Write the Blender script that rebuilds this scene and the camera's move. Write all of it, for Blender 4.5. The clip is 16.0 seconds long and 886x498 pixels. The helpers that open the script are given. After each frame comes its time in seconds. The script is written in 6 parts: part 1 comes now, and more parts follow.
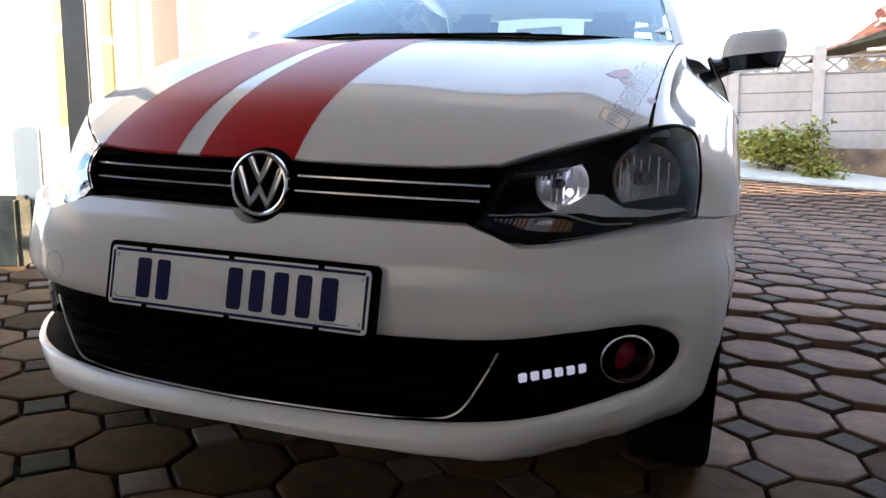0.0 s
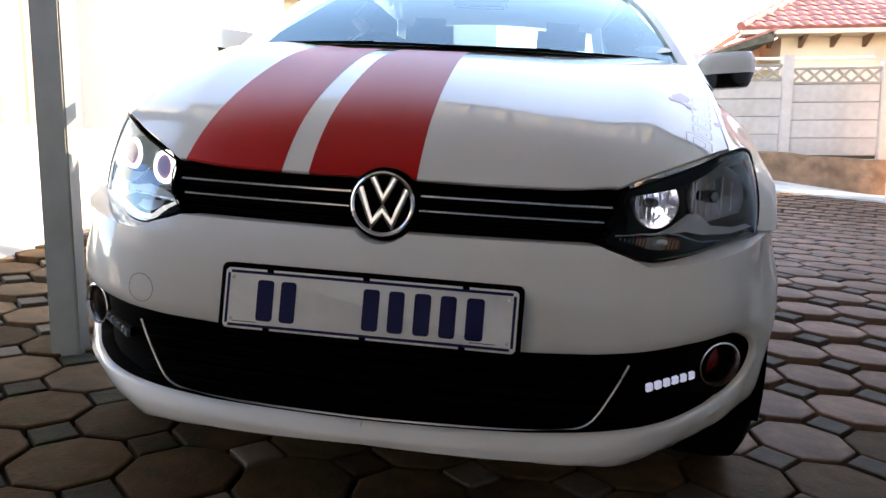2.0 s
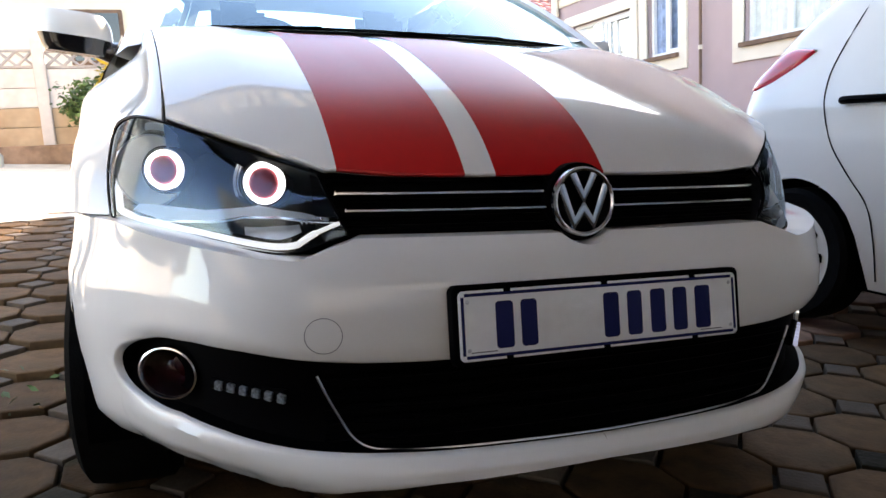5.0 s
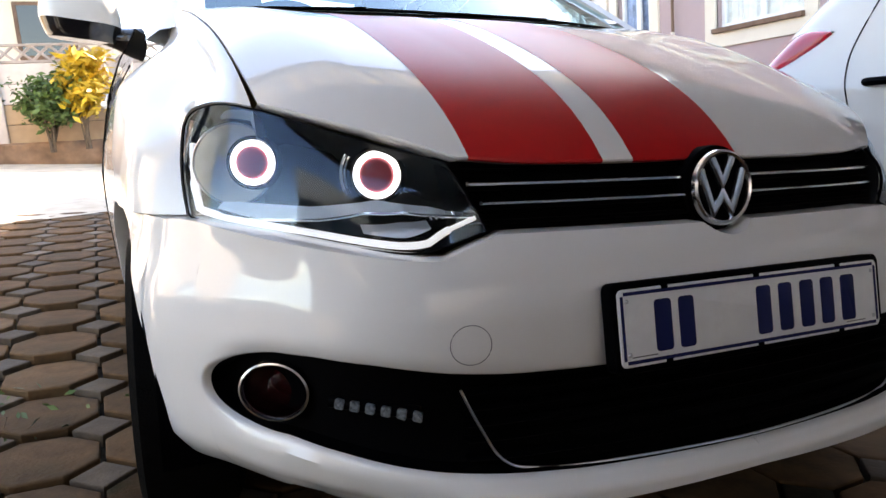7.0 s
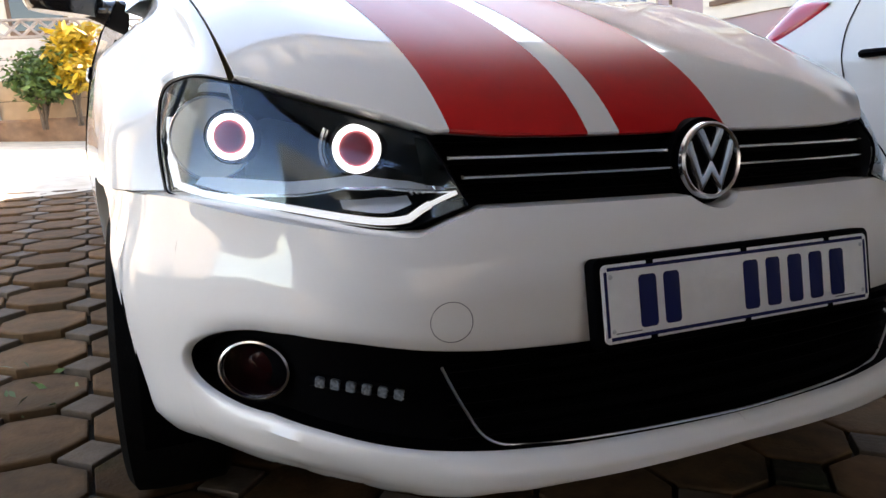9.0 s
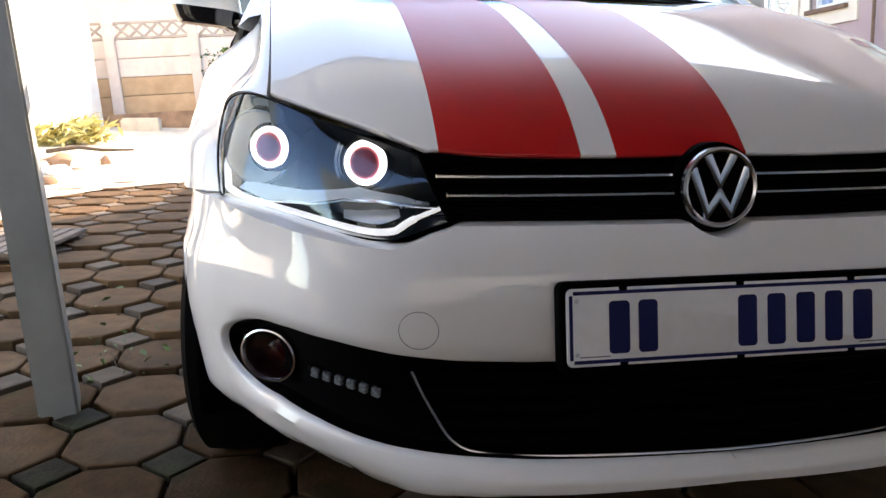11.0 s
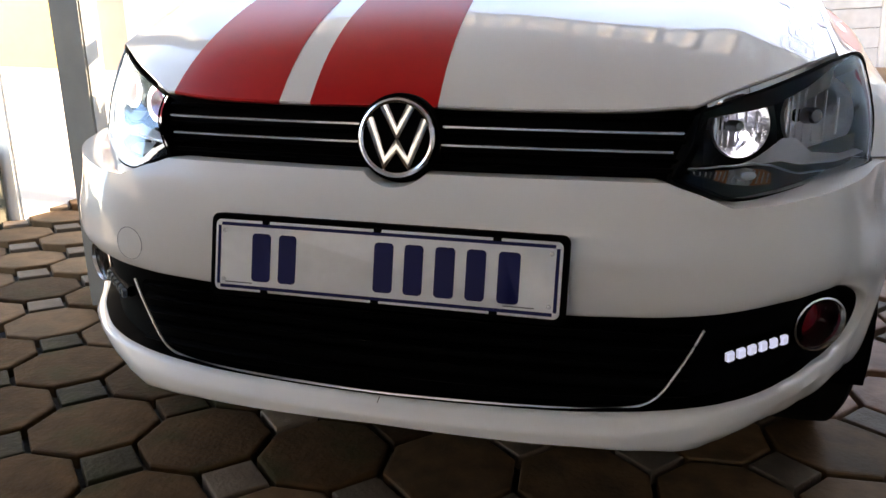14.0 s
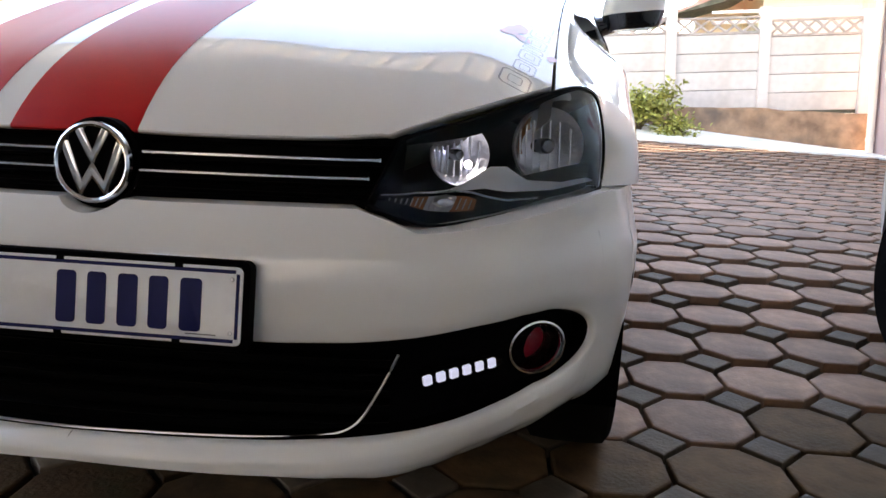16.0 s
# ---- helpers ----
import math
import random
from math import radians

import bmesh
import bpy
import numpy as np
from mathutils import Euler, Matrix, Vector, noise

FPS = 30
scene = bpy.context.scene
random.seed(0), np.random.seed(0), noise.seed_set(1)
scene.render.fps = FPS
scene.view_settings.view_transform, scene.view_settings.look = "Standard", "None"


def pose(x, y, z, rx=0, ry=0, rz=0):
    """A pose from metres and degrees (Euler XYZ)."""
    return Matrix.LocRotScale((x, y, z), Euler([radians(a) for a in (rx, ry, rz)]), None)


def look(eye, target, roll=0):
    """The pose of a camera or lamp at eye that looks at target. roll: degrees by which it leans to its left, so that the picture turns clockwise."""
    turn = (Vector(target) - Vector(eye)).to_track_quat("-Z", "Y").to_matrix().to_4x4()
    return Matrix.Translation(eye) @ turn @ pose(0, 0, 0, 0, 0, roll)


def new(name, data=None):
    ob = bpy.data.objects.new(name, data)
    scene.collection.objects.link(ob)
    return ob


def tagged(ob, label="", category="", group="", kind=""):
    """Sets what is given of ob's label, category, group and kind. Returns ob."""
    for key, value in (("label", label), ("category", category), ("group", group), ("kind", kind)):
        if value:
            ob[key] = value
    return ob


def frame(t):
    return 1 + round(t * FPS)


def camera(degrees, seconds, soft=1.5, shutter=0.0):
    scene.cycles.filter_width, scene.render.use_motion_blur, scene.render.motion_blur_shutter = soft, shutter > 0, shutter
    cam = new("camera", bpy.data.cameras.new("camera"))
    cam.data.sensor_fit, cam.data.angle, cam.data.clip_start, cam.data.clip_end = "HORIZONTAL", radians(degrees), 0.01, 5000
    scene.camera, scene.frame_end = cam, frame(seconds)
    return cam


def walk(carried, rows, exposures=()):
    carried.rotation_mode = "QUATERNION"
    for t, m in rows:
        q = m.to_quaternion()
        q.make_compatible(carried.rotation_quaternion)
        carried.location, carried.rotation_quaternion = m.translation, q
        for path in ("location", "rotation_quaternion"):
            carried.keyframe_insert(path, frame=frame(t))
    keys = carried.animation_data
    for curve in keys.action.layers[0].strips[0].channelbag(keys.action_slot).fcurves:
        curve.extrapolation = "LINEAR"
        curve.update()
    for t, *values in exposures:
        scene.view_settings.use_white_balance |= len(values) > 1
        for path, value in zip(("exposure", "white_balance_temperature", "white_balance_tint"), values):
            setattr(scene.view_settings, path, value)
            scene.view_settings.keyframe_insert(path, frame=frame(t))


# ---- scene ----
cam = camera(64.4, 16.0)
# The drive falls to one side: the parked car and the paving share this tilt, upright things do not.
TILT = pose(0, 0, 0, 1.3, 3.4, 0)
# seconds, eye (metres from the bumper's middle), yaw to the left, pitch, lean
PATH = [
    (0, 0.7112, -1.0499, 0.8080, 17.34, -8.88, 2.47),
    (0.5, 0.6625, -1.0435, 0.8180, 14.60, -9.62, 3.07),
    (1, 0.5424, -1.0628, 0.8204, 13.07, -8.52, 2.50),
    (1.5, 0.4141, -1.1103, 0.8370, 8.76, -6.75, 3.28),
    (2, 0.2693, -1.1800, 0.8377, 6.92, -8.91, 3.48),
    (2.5, 0.1040, -1.1579, 0.8491, -1.44, -8.34, 4.16),
    (3, -0.0548, -1.1450, 0.8463, -0.31, -9.01, 2.73),
    (3.5, -0.2170, -1.1729, 0.8446, -3.41, -7.70, 1.37),
    (6, -0.8195, -0.7916, 0.8001, -25.42, -9.44, 1.01),
    (6.5, -0.8568, -0.7580, 0.8016, -23.54, -9.72, 0.80),
    (7, -0.8524, -0.7614, 0.8039, -23.58, -9.40, -0.71),
    (7.5, -0.8581, -0.7608, 0.8026, -24.13, -10.11, -0.48),
    (8, -0.8597, -0.7592, 0.8016, -24.54, -11.02, -0.67),
    (8.5, -0.8514, -0.7510, 0.7944, -24.83, -11.14, -0.84),
    (11, -0.5745, -0.8833, 0.8385, -9.21, -11.85, -0.04),
    (11.5, -0.4833, -0.9680, 0.8397, -4.23, -10.65, 0.15),
    (12, -0.3200, -1.0337, 0.8423, 4.69, -13.80, -1.90),
    (12.5, -0.1459, -1.0340, 0.8277, 5.48, -12.28, -0.12),
    (13, -0.0054, -0.9809, 0.8234, 6.10, -14.90, -0.05),
    (13.5, 0.1410, -0.9523, 0.7876, 8.68, -13.50, -0.03),
    (14, 0.3042, -0.9459, 0.8156, 12.59, -14.38, 1.09),
    (14.5, 0.4250, -0.9399, 0.8227, 10.64, -12.53, 2.24),
    (15, 0.5288, -0.9212, 0.8185, 8.07, -12.55, 1.94),
    (15.5, 0.5997, -0.8911, 0.8110, 8.03, -12.23, 1.66),
    (16, 0.6361, -0.8879, 0.8149, 6.60, -11.58, 2.17),
]


def aim(x, y, z, yaw, pitch, lean):
    return TILT @ pose(x, y, z) @ pose(0, 0, 0, 0, 0, yaw) @ pose(0, 0, 0, 90 + pitch) @ pose(0, 0, 0, 0, 0, lean)


# stops and white balance of the phone along the way
LOOK = [(0.0, 3.03, 8650, 16), (3.5, 3.05, 8550, 17), (8.5, 2.98, 8750, 18), (11.0, 3.02, 8650, 18), (12.5, 2.60, 8450, 16), (13.0, 2.95, 8650, 17), (13.5, 3.43, 8950, 17), (14.5, 3.50, 9150, 17), (16.0, 3.62, 9250, 17)]
walk(cam, [(t, aim(*row)) for t, *row in PATH], LOOK)

# ---- light ----
SUN_FROM = Vector((1.0, 0.66, 0.62)).normalized()
world = bpy.data.worlds.new("sky")
scene.world = world
world.use_nodes = True
wn = world.node_tree.nodes
sky = wn.new("ShaderNodeTexSky")
sky.sky_type = "NISHITA"
sky.sun_disc = False
sky.sun_elevation = math.asin(SUN_FROM.z)
sky.sun_rotation = math.atan2(SUN_FROM.x, SUN_FROM.y)
sky.air_density, sky.dust_density, sky.ozone_density = 1.0, 0.3, 2.5
wn["Background"].inputs[1].default_value = 0.15
world.node_tree.links.new(sky.outputs[0], wn["Background"].inputs[0])
sun = new("sun", bpy.data.lights.new("sun", "SUN"))
sun.data.energy, sun.data.angle, sun.data.color = 2.1, radians(0.5), (1.0, 0.93, 0.82)
sun.matrix_basis = look(SUN_FROM * 30, (0, 0, 0))
scene.view_settings.exposure = 2.9


# ---- materials ----
def mat(name, color, rough=0.5, metal=0.0, vary=0.0, scale=20.0, bump=0.0, bump_scale=60.0, coat=0.0, spec=0.5, tint=None, stain=0.0, stain_scale=2.5, objvar=0.0, isle=False):
    """A principled surface with grain at one scale, stains at another, and fine relief."""
    m = bpy.data.materials.new(name)
    m.use_nodes = True
    nt = m.node_tree
    N, Lk = nt.nodes, nt.links
    b = N["Principled BSDF"]
    b.inputs["Roughness"].default_value = rough
    b.inputs["Metallic"].default_value = metal
    b.inputs["Coat Weight"].default_value = coat
    b.inputs["Coat Roughness"].default_value = 0.03
    b.inputs["Specular IOR Level"].default_value = spec
    b.inputs["Base Color"].default_value = (*color, 1)
    co = N.new("ShaderNodeTexCoord")
    last = None

    def noise_node(sc, detail=6.0):
        n = N.new("ShaderNodeTexNoise")
        n.inputs["Scale"].default_value = sc
        n.inputs["Detail"].default_value = detail
        Lk.new(co.outputs["Object"], n.inputs["Vector"])
        return n

    def blend(fac, a, second, how="MIX"):
        x = N.new("ShaderNodeMix")
        x.data_type, x.blend_type = "RGBA", how
        if isinstance(fac, float):
            x.inputs[0].default_value = fac
        else:
            Lk.new(fac, x.inputs[0])
        for slot, v in ((6, a), (7, second)):
            if isinstance(v, tuple):
                x.inputs[slot].default_value = (*v, 1)
            else:
                Lk.new(v, x.inputs[slot])
        return x.outputs[2]

    if vary:
        dark = tuple(max(0.0, c * (1 - vary)) for c in color)
        light = tuple(min(1.0, c * (1 + vary)) for c in color)
        r = N.new("ShaderNodeMapRange")
        r.inputs[1].default_value, r.inputs[2].default_value = 0.3, 0.7
        Lk.new(noise_node(scale).outputs[0], r.inputs[0])
        last = blend(r.outputs[0], dark, light)
    if stain:
        r = N.new("ShaderNodeMapRange")
        r.inputs[1].default_value, r.inputs[2].default_value = 0.5, 0.72
        r.inputs[4].default_value = stain
        Lk.new(noise_node(stain_scale, 8.0).outputs[0], r.inputs[0])
        last = blend(r.outputs[0], last if last else tuple(color), tint if tint else tuple(c * 0.4 for c in color))
    if objvar:
        o = N.new("ShaderNodeNewGeometry") if isle else N.new("ShaderNodeObjectInfo")
        h = N.new("ShaderNodeHueSaturation")
        r = N.new("ShaderNodeMapRange")
        r.inputs[3].default_value, r.inputs[4].default_value = 1 - objvar, 1 + objvar
        Lk.new(o.outputs["Random Per Island" if isle else "Random"], r.inputs[0])
        Lk.new(r.outputs[0], h.inputs["Value"])
        if last:
            Lk.new(last, h.inputs["Color"])
        else:
            h.inputs["Color"].default_value = (*color, 1)
        last = h.outputs[0]
    if last:
        Lk.new(last, b.inputs["Base Color"])
    if bump:
        n = noise_node(bump_scale)
        bp = N.new("ShaderNodeBump")
        bp.inputs["Strength"].default_value = bump
        bp.inputs["Distance"].default_value = 0.01
        Lk.new(n.outputs[0], bp.inputs["Height"])
        Lk.new(bp.outputs[0], b.inputs["Normal"])
    return m


def glow(name, color, strength):
    m = mat(name, color, 0.3)
    b = m.node_tree.nodes["Principled BSDF"]
    b.inputs["Emission Color"].default_value = (*color, 1)
    b.inputs["Emission Strength"].default_value = strength
    return m


def clear(name, tint=(1, 1, 1), gloss=1.5, sheen=(1, 1, 1)):
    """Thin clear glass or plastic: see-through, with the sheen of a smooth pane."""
    m = bpy.data.materials.new(name)
    m.use_nodes = True
    N, Lk = m.node_tree.nodes, m.node_tree.links
    N.remove(N["Principled BSDF"])
    tr, gl, fr, mx = (N.new("ShaderNode" + k) for k in ("BsdfTransparent", "BsdfGlossy", "Fresnel", "MixShader"))
    tr.inputs[0].default_value = (*tint, 1)
    gl.inputs["Roughness"].default_value = 0.02
    gl.inputs["Color"].default_value = (*sheen, 1)
    fr.inputs[0].default_value = gloss
    Lk.new(fr.outputs[0], mx.inputs[0])
    Lk.new(tr.outputs[0], mx.inputs[1])
    Lk.new(gl.outputs[0], mx.inputs[2])
    Lk.new(mx.outputs[0], N["Material Output"].inputs[0])
    return m


PAINT = mat("white_paint", (0.82, 0.82, 0.81), 0.5, coat=1.0, spec=0.2, vary=0.015, scale=3.0)
PAINT.node_tree.nodes["Principled BSDF"].inputs["Coat IOR"].default_value = 1.52
PAINT2 = mat("white_paint_warm", (0.78, 0.76, 0.70), 0.35, coat=1.0, vary=0.02, scale=3.0)
RED = mat("red_vinyl", (0.54, 0.009, 0.011), 0.36, spec=0.22, coat=0.04, vary=0.03, scale=40)
PINK = mat("pink_vinyl", (0.68, 0.22, 0.27), 0.4, coat=0.4)
LINE = mat("grey_vinyl", (0.12, 0.12, 0.14), 0.35, coat=1.0)
BLACK = mat("black_plastic", (0.0012, 0.0012, 0.0016), 0.6, vary=0.2, scale=80, bump=0.05, bump_scale=400, spec=0.02)
GLOSSBLACK = mat("gloss_black", (0.004, 0.0045, 0.006), 0.12, coat=0.5)
RUBBER = mat("rubber", (0.003, 0.003, 0.003), 0.85, spec=0.06, vary=0.3, scale=30, bump=0.2, bump_scale=200)
CHROME = mat("chrome", (0.88, 0.89, 0.91), 0.20, 1.0)
BADGECHROME = mat("badge_chrome", (0.62, 0.63, 0.65), 0.15, 1.0)
SATIN = mat("satin_silver", (0.55, 0.56, 0.58), 0.28, 1.0)
BOWL = mat("reflector", (0.92, 0.93, 0.96), 0.28, 1.0, bump=0.5, bump_scale=45)
# Lenses and windscreen: the sky's blue is put into the reflection colour.
GLASS = clear("clear_lens", (0.96, 0.97, 1.0), 1.27, (0.80, 0.92, 1.0))
GLASSB = clear("blue_sky_sheen_lens", (0.84, 0.92, 1.0), 1.58, (0.60, 0.79, 1.0))
WINDSCREEN = clear("windscreen_glass", (0.50, 0.76, 0.86), 1.7, (0.70, 0.92, 1.0))
WINDOW = clear("window_glass", (0.88, 0.90, 0.91), 1.2)
AMBER = mat("amber_lens", (0.33, 0.12, 0.04), 0.25, coat=0.4)
PROJECTOR = mat("tinted_projector", (0.48, 0.055, 0.075), 0.35, coat=0.15)
SILVERD = mat("dark_silver_plastic", (0.16, 0.17, 0.19), 0.25, 0.8, vary=0.05, scale=30)
SILVER = mat("silver_plastic", (0.60, 0.61, 0.63), 0.30, 0.7, vary=0.05, scale=30)
BRIGHT = mat("bright_silver_plastic", (0.88, 0.89, 0.90), 0.32, 0.10, vary=0.04, scale=30)
FOGLENS = mat("dark_red_lens", (0.008, 0.0006, 0.001), 0.12, spec=0.15)
FOGGLASS = clear("fog_glass", (0.9, 0.9, 0.95), 1.12)
FOGDIM = mat("dim_red_lens", (0.016, 0.001, 0.0015), 0.12, spec=0.2)
FOGRED = mat("red_lens", (0.17, 0.003, 0.010), 0.25, coat=0.3)
TAIL = mat("red_tail_lens", (0.55, 0.01, 0.03), 0.12, coat=1.0)
HALO = glow("white_halo", (0.86, 0.93, 1.0), 0.42)
DAYBAR = glow("white_light_bar", (0.86, 0.92, 1.0), 0.10)
LEDON = glow("led_lit", (0.55, 0.66, 1.0), 0.06)
LEDOFF = mat("led_unlit", (0.12, 0.14, 0.155), 0.25, vary=0.6, scale=220, coat=0.5)
WARMBOWL = mat("wall_glow_reflector", (0.90, 0.84, 0.74), 0.34, 0.6, vary=0.05, scale=20)
BULB = glow("sidelight_bulb", (0.72, 0.80, 1.0), 0.70)
PLATEW = mat("plate_white", (0.82, 0.83, 0.84), 0.35, vary=0.03, scale=60, stain=0.15, stain_scale=30)
PLATEB = mat("plate_blue", (0.004, 0.008, 0.075), 0.5, spec=0.2)
DASH = mat("dash_olive", (0.30, 0.27, 0.12), 0.6, vary=0.1, scale=30)
SEAT = mat("seat_cloth", (0.05, 0.055, 0.065), 0.9, vary=0.2, scale=120)
STEEL = mat("post_paint", (0.29, 0.30, 0.285), 0.45, vary=0.08, scale=12, stain=0.35, stain_scale=5, tint=(0.22, 0.22, 0.20), bump=0.05)
PAVE = mat("clay_paver", (0.232, 0.130, 0.086), 0.72, vary=0.26, scale=14, stain=0.7, stain_scale=5, tint=(0.070, 0.042, 0.026), bump=0.24, bump_scale=75, objvar=0.20, spec=0.24)
PAVEJ = mat("clay_paver_far", (0.232, 0.130, 0.086), 0.72, vary=0.26, scale=14, stain=0.7, stain_scale=5, tint=(0.070, 0.042, 0.026), bump=0.24, bump_scale=75, objvar=0.20, spec=0.24, isle=True)
KEYSTONE = mat("grey_paver", (0.090, 0.066, 0.047), 0.75, spec=0.2, vary=0.2, scale=14, bump=0.35, bump_scale=80, objvar=0.25)
KEYM = mat("mossy_shaded_key_paver", (0.024, 0.020, 0.012), 0.8, vary=0.35, scale=14, stain=0.8, stain_scale=8, tint=(0.024, 0.030, 0.010), bump=0.5, bump_scale=60, objvar=0.25, spec=0.12)
KEYSTONEJ = mat("grey_paver_far", (0.125, 0.092, 0.066), 0.72, spec=0.28, vary=0.2, scale=14, bump=0.35, bump_scale=80, objvar=0.25, isle=True)
# Dark pavers: moss and wear, with carport shade put into the colour.
PAVEM = mat("mossy_shaded_paver", (0.050, 0.025, 0.010), 0.85, vary=0.4, scale=11, stain=0.85, stain_scale=7, tint=(0.015, 0.020, 0.006), bump=0.45, bump_scale=70, objvar=0.30, spec=0.12)
PAVEMJ = mat("mossy_shaded_paver_far", (0.050, 0.025, 0.010), 0.85, vary=0.4, scale=11, stain=0.85, stain_scale=7, tint=(0.015, 0.020, 0.006), bump=0.45, bump_scale=70, objvar=0.30, isle=True, spec=0.12)
PAVEW = mat("worn_shaded_paver", (0.108, 0.060, 0.029), 0.78, vary=0.36, scale=13, stain=0.75, stain_scale=6, tint=(0.045, 0.034, 0.018), bump=0.28, bump_scale=75, objvar=0.22, spec=0.14)
PAVEWJ = mat("worn_shaded_paver_far", (0.108, 0.060, 0.029), 0.78, vary=0.36, scale=13, stain=0.75, stain_scale=6, tint=(0.045, 0.034, 0.018), bump=0.28, bump_scale=75, objvar=0.22, spec=0.14, isle=True)
SOIL = mat("joint_soil", (0.020, 0.016, 0.011), 0.95, vary=0.35, scale=25, stain=0.7, stain_scale=4, tint=(0.022, 0.030, 0.009), bump=0.5, bump_scale=120)
SAND = mat("sandy_ground", (0.56, 0.49, 0.39), 0.95, vary=0.18, scale=6, stain=0.4, stain_scale=1.2, tint=(0.42, 0.34, 0.24), bump=0.5, bump_scale=40)
CONCRETE = mat("pale_concrete", (0.82, 0.77, 0.69), 0.85, vary=0.1, scale=8, stain=0.4, stain_scale=2, bump=0.2)
# Soil orange, with warm bounce from the sunny sand put into the colour.
PRECASTD = mat("precast_soil_bounce", (0.47, 0.32, 0.20), 0.85, vary=0.08, scale=8, stain=0.5, stain_scale=3.0, tint=(0.34, 0.20, 0.11), bump=0.15, bump_scale=50, objvar=0.07)
PRECAST = mat("precast_concrete", (0.60, 0.52, 0.47), 0.85, vary=0.07, scale=10, stain=0.3, stain_scale=2.2, tint=(0.40, 0.31, 0.25), bump=0.15, bump_scale=50, objvar=0.07)
LATTICE = mat("soiled_lattice", (0.40, 0.33, 0.29), 0.9, vary=0.15, scale=9, stain=0.5, stain_scale=6, tint=(0.24, 0.19, 0.16), bump=0.2, bump_scale=50)
PLINTH = mat("stained_plinth", (0.30, 0.17, 0.10), 0.9, vary=0.4, scale=5, stain=0.85, stain_scale=2.2, tint=(0.11, 0.08, 0.06), bump=0.6, bump_scale=15)
YARDWALL = mat("yard_plaster", (0.42, 0.42, 0.41), 0.9, vary=0.04, scale=4, stain=0.2, stain_scale=1.2, tint=(0.38, 0.37, 0.35), bump=0.1)
WHITEWALL = mat("white_wall", (0.80, 0.75, 0.67), 0.85, vary=0.03, scale=4, stain=0.12, stain_scale=1.5, bump=0.08)
PINKWALL = mat("mauve_wall", (0.42, 0.30, 0.29), 0.85, vary=0.04, scale=3, stain=0.15, stain_scale=1.2, tint=(0.34, 0.24, 0.23), bump=0.12, bump_scale=120)
CREAM = mat("cream_trim", (0.72, 0.62, 0.50), 0.8, vary=0.04, scale=5, stain=0.1, bump=0.05)
YELLOW = mat("yellow_wall", (0.76, 0.66, 0.50), 0.85, vary=0.04, scale=3, stain=0.15, stain_scale=1.2, bump=0.08)
DOORY = mat("yellow_door", (0.55, 0.36, 0.08), 0.5, vary=0.05, scale=6)
PEACH = mat("peach_wall", (0.60, 0.40, 0.30), 0.85, vary=0.05, scale=4, stain=0.15)
TILE = mat("red_roof_tile", (0.40, 0.13, 0.10), 0.7, vary=0.25, scale=5, stain=0.8, stain_scale=2.5, tint=(0.58, 0.42, 0.36), bump=0.2, objvar=0.2)
TILEJ = mat("red_roof_tile_far", (0.40, 0.13, 0.10), 0.7, vary=0.25, scale=5, stain=0.8, stain_scale=2.5, tint=(0.58, 0.42, 0.36), bump=0.2, objvar=0.25, isle=True)
TIMBER = mat("brown_timber", (0.16, 0.085, 0.05), 0.7, vary=0.25, scale=14, bump=0.2)
WEATHERED = mat("weathered_board", (0.13, 0.105, 0.085), 0.85, vary=0.3, scale=18, bump=0.4, objvar=0.15)
FRAMEW = mat("white_frame", (0.75, 0.74, 0.72), 0.5, vary=0.03, scale=10)
HOUSING = mat("lamp_housing", (0.006, 0.0065, 0.008), 0.3, spec=0.12)
CURTAIN = mat("curtain", (0.82, 0.80, 0.74), 0.9, vary=0.15, scale=9)
CURTAINB = mat("blue_curtain", (0.32, 0.40, 0.55), 0.9, vary=0.3, scale=12)
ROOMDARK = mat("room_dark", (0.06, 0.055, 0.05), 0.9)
CEILING = mat("ceiling_board", (0.74, 0.73, 0.71), 0.8, vary=0.05, scale=3, stain=0.15)
SHEET = mat("roof_sheet", (0.70, 0.66, 0.56), 0.6, 0.0, vary=0.08, scale=3, stain=0.2)
# Translucency added to brighten the sheet's underside in the bonnet's reflection.
b = SHEET.node_tree.nodes["Principled BSDF"]
tl, mx = SHEET.node_tree.nodes.new("ShaderNodeBsdfTranslucent"), SHEET.node_tree.nodes.new("ShaderNodeMixShader")
tl.inputs[0].default_value, mx.inputs[0].default_value = (0.80, 0.75, 0.67, 1), 0.72
SHEET.node_tree.links.new(b.outputs[0], mx.inputs[1])
SHEET.node_tree.links.new(tl.outputs[0], mx.inputs[2])
SHEET.node_tree.links.new(mx.outputs[0], SHEET.node_tree.nodes["Material Output"].inputs[0])
LEAF = mat("green_leaf", (0.075, 0.125, 0.03), 0.55, objvar=0.45, isle=True)
DRYGRASS = mat("dry_grass", (0.50, 0.44, 0.17), 0.7, objvar=0.3, isle=True)
LEAFY = mat("yellow_leaf", (0.55, 0.36, 0.03), 0.55, objvar=0.35, isle=True)
LEAFM = mat("mixed_leaf", (0.32, 0.31, 0.07), 0.55, objvar=0.5, isle=True)
BARK = mat("bark", (0.13, 0.09, 0.06), 0.9, vary=0.3, scale=30, bump=0.4)
MOSS = mat("mossy_block", (0.10, 0.095, 0.07), 0.9, vary=0.4, scale=9, stain=0.5, stain_scale=5, tint=(0.04, 0.05, 0.03), bump=0.5, bump_scale=30)


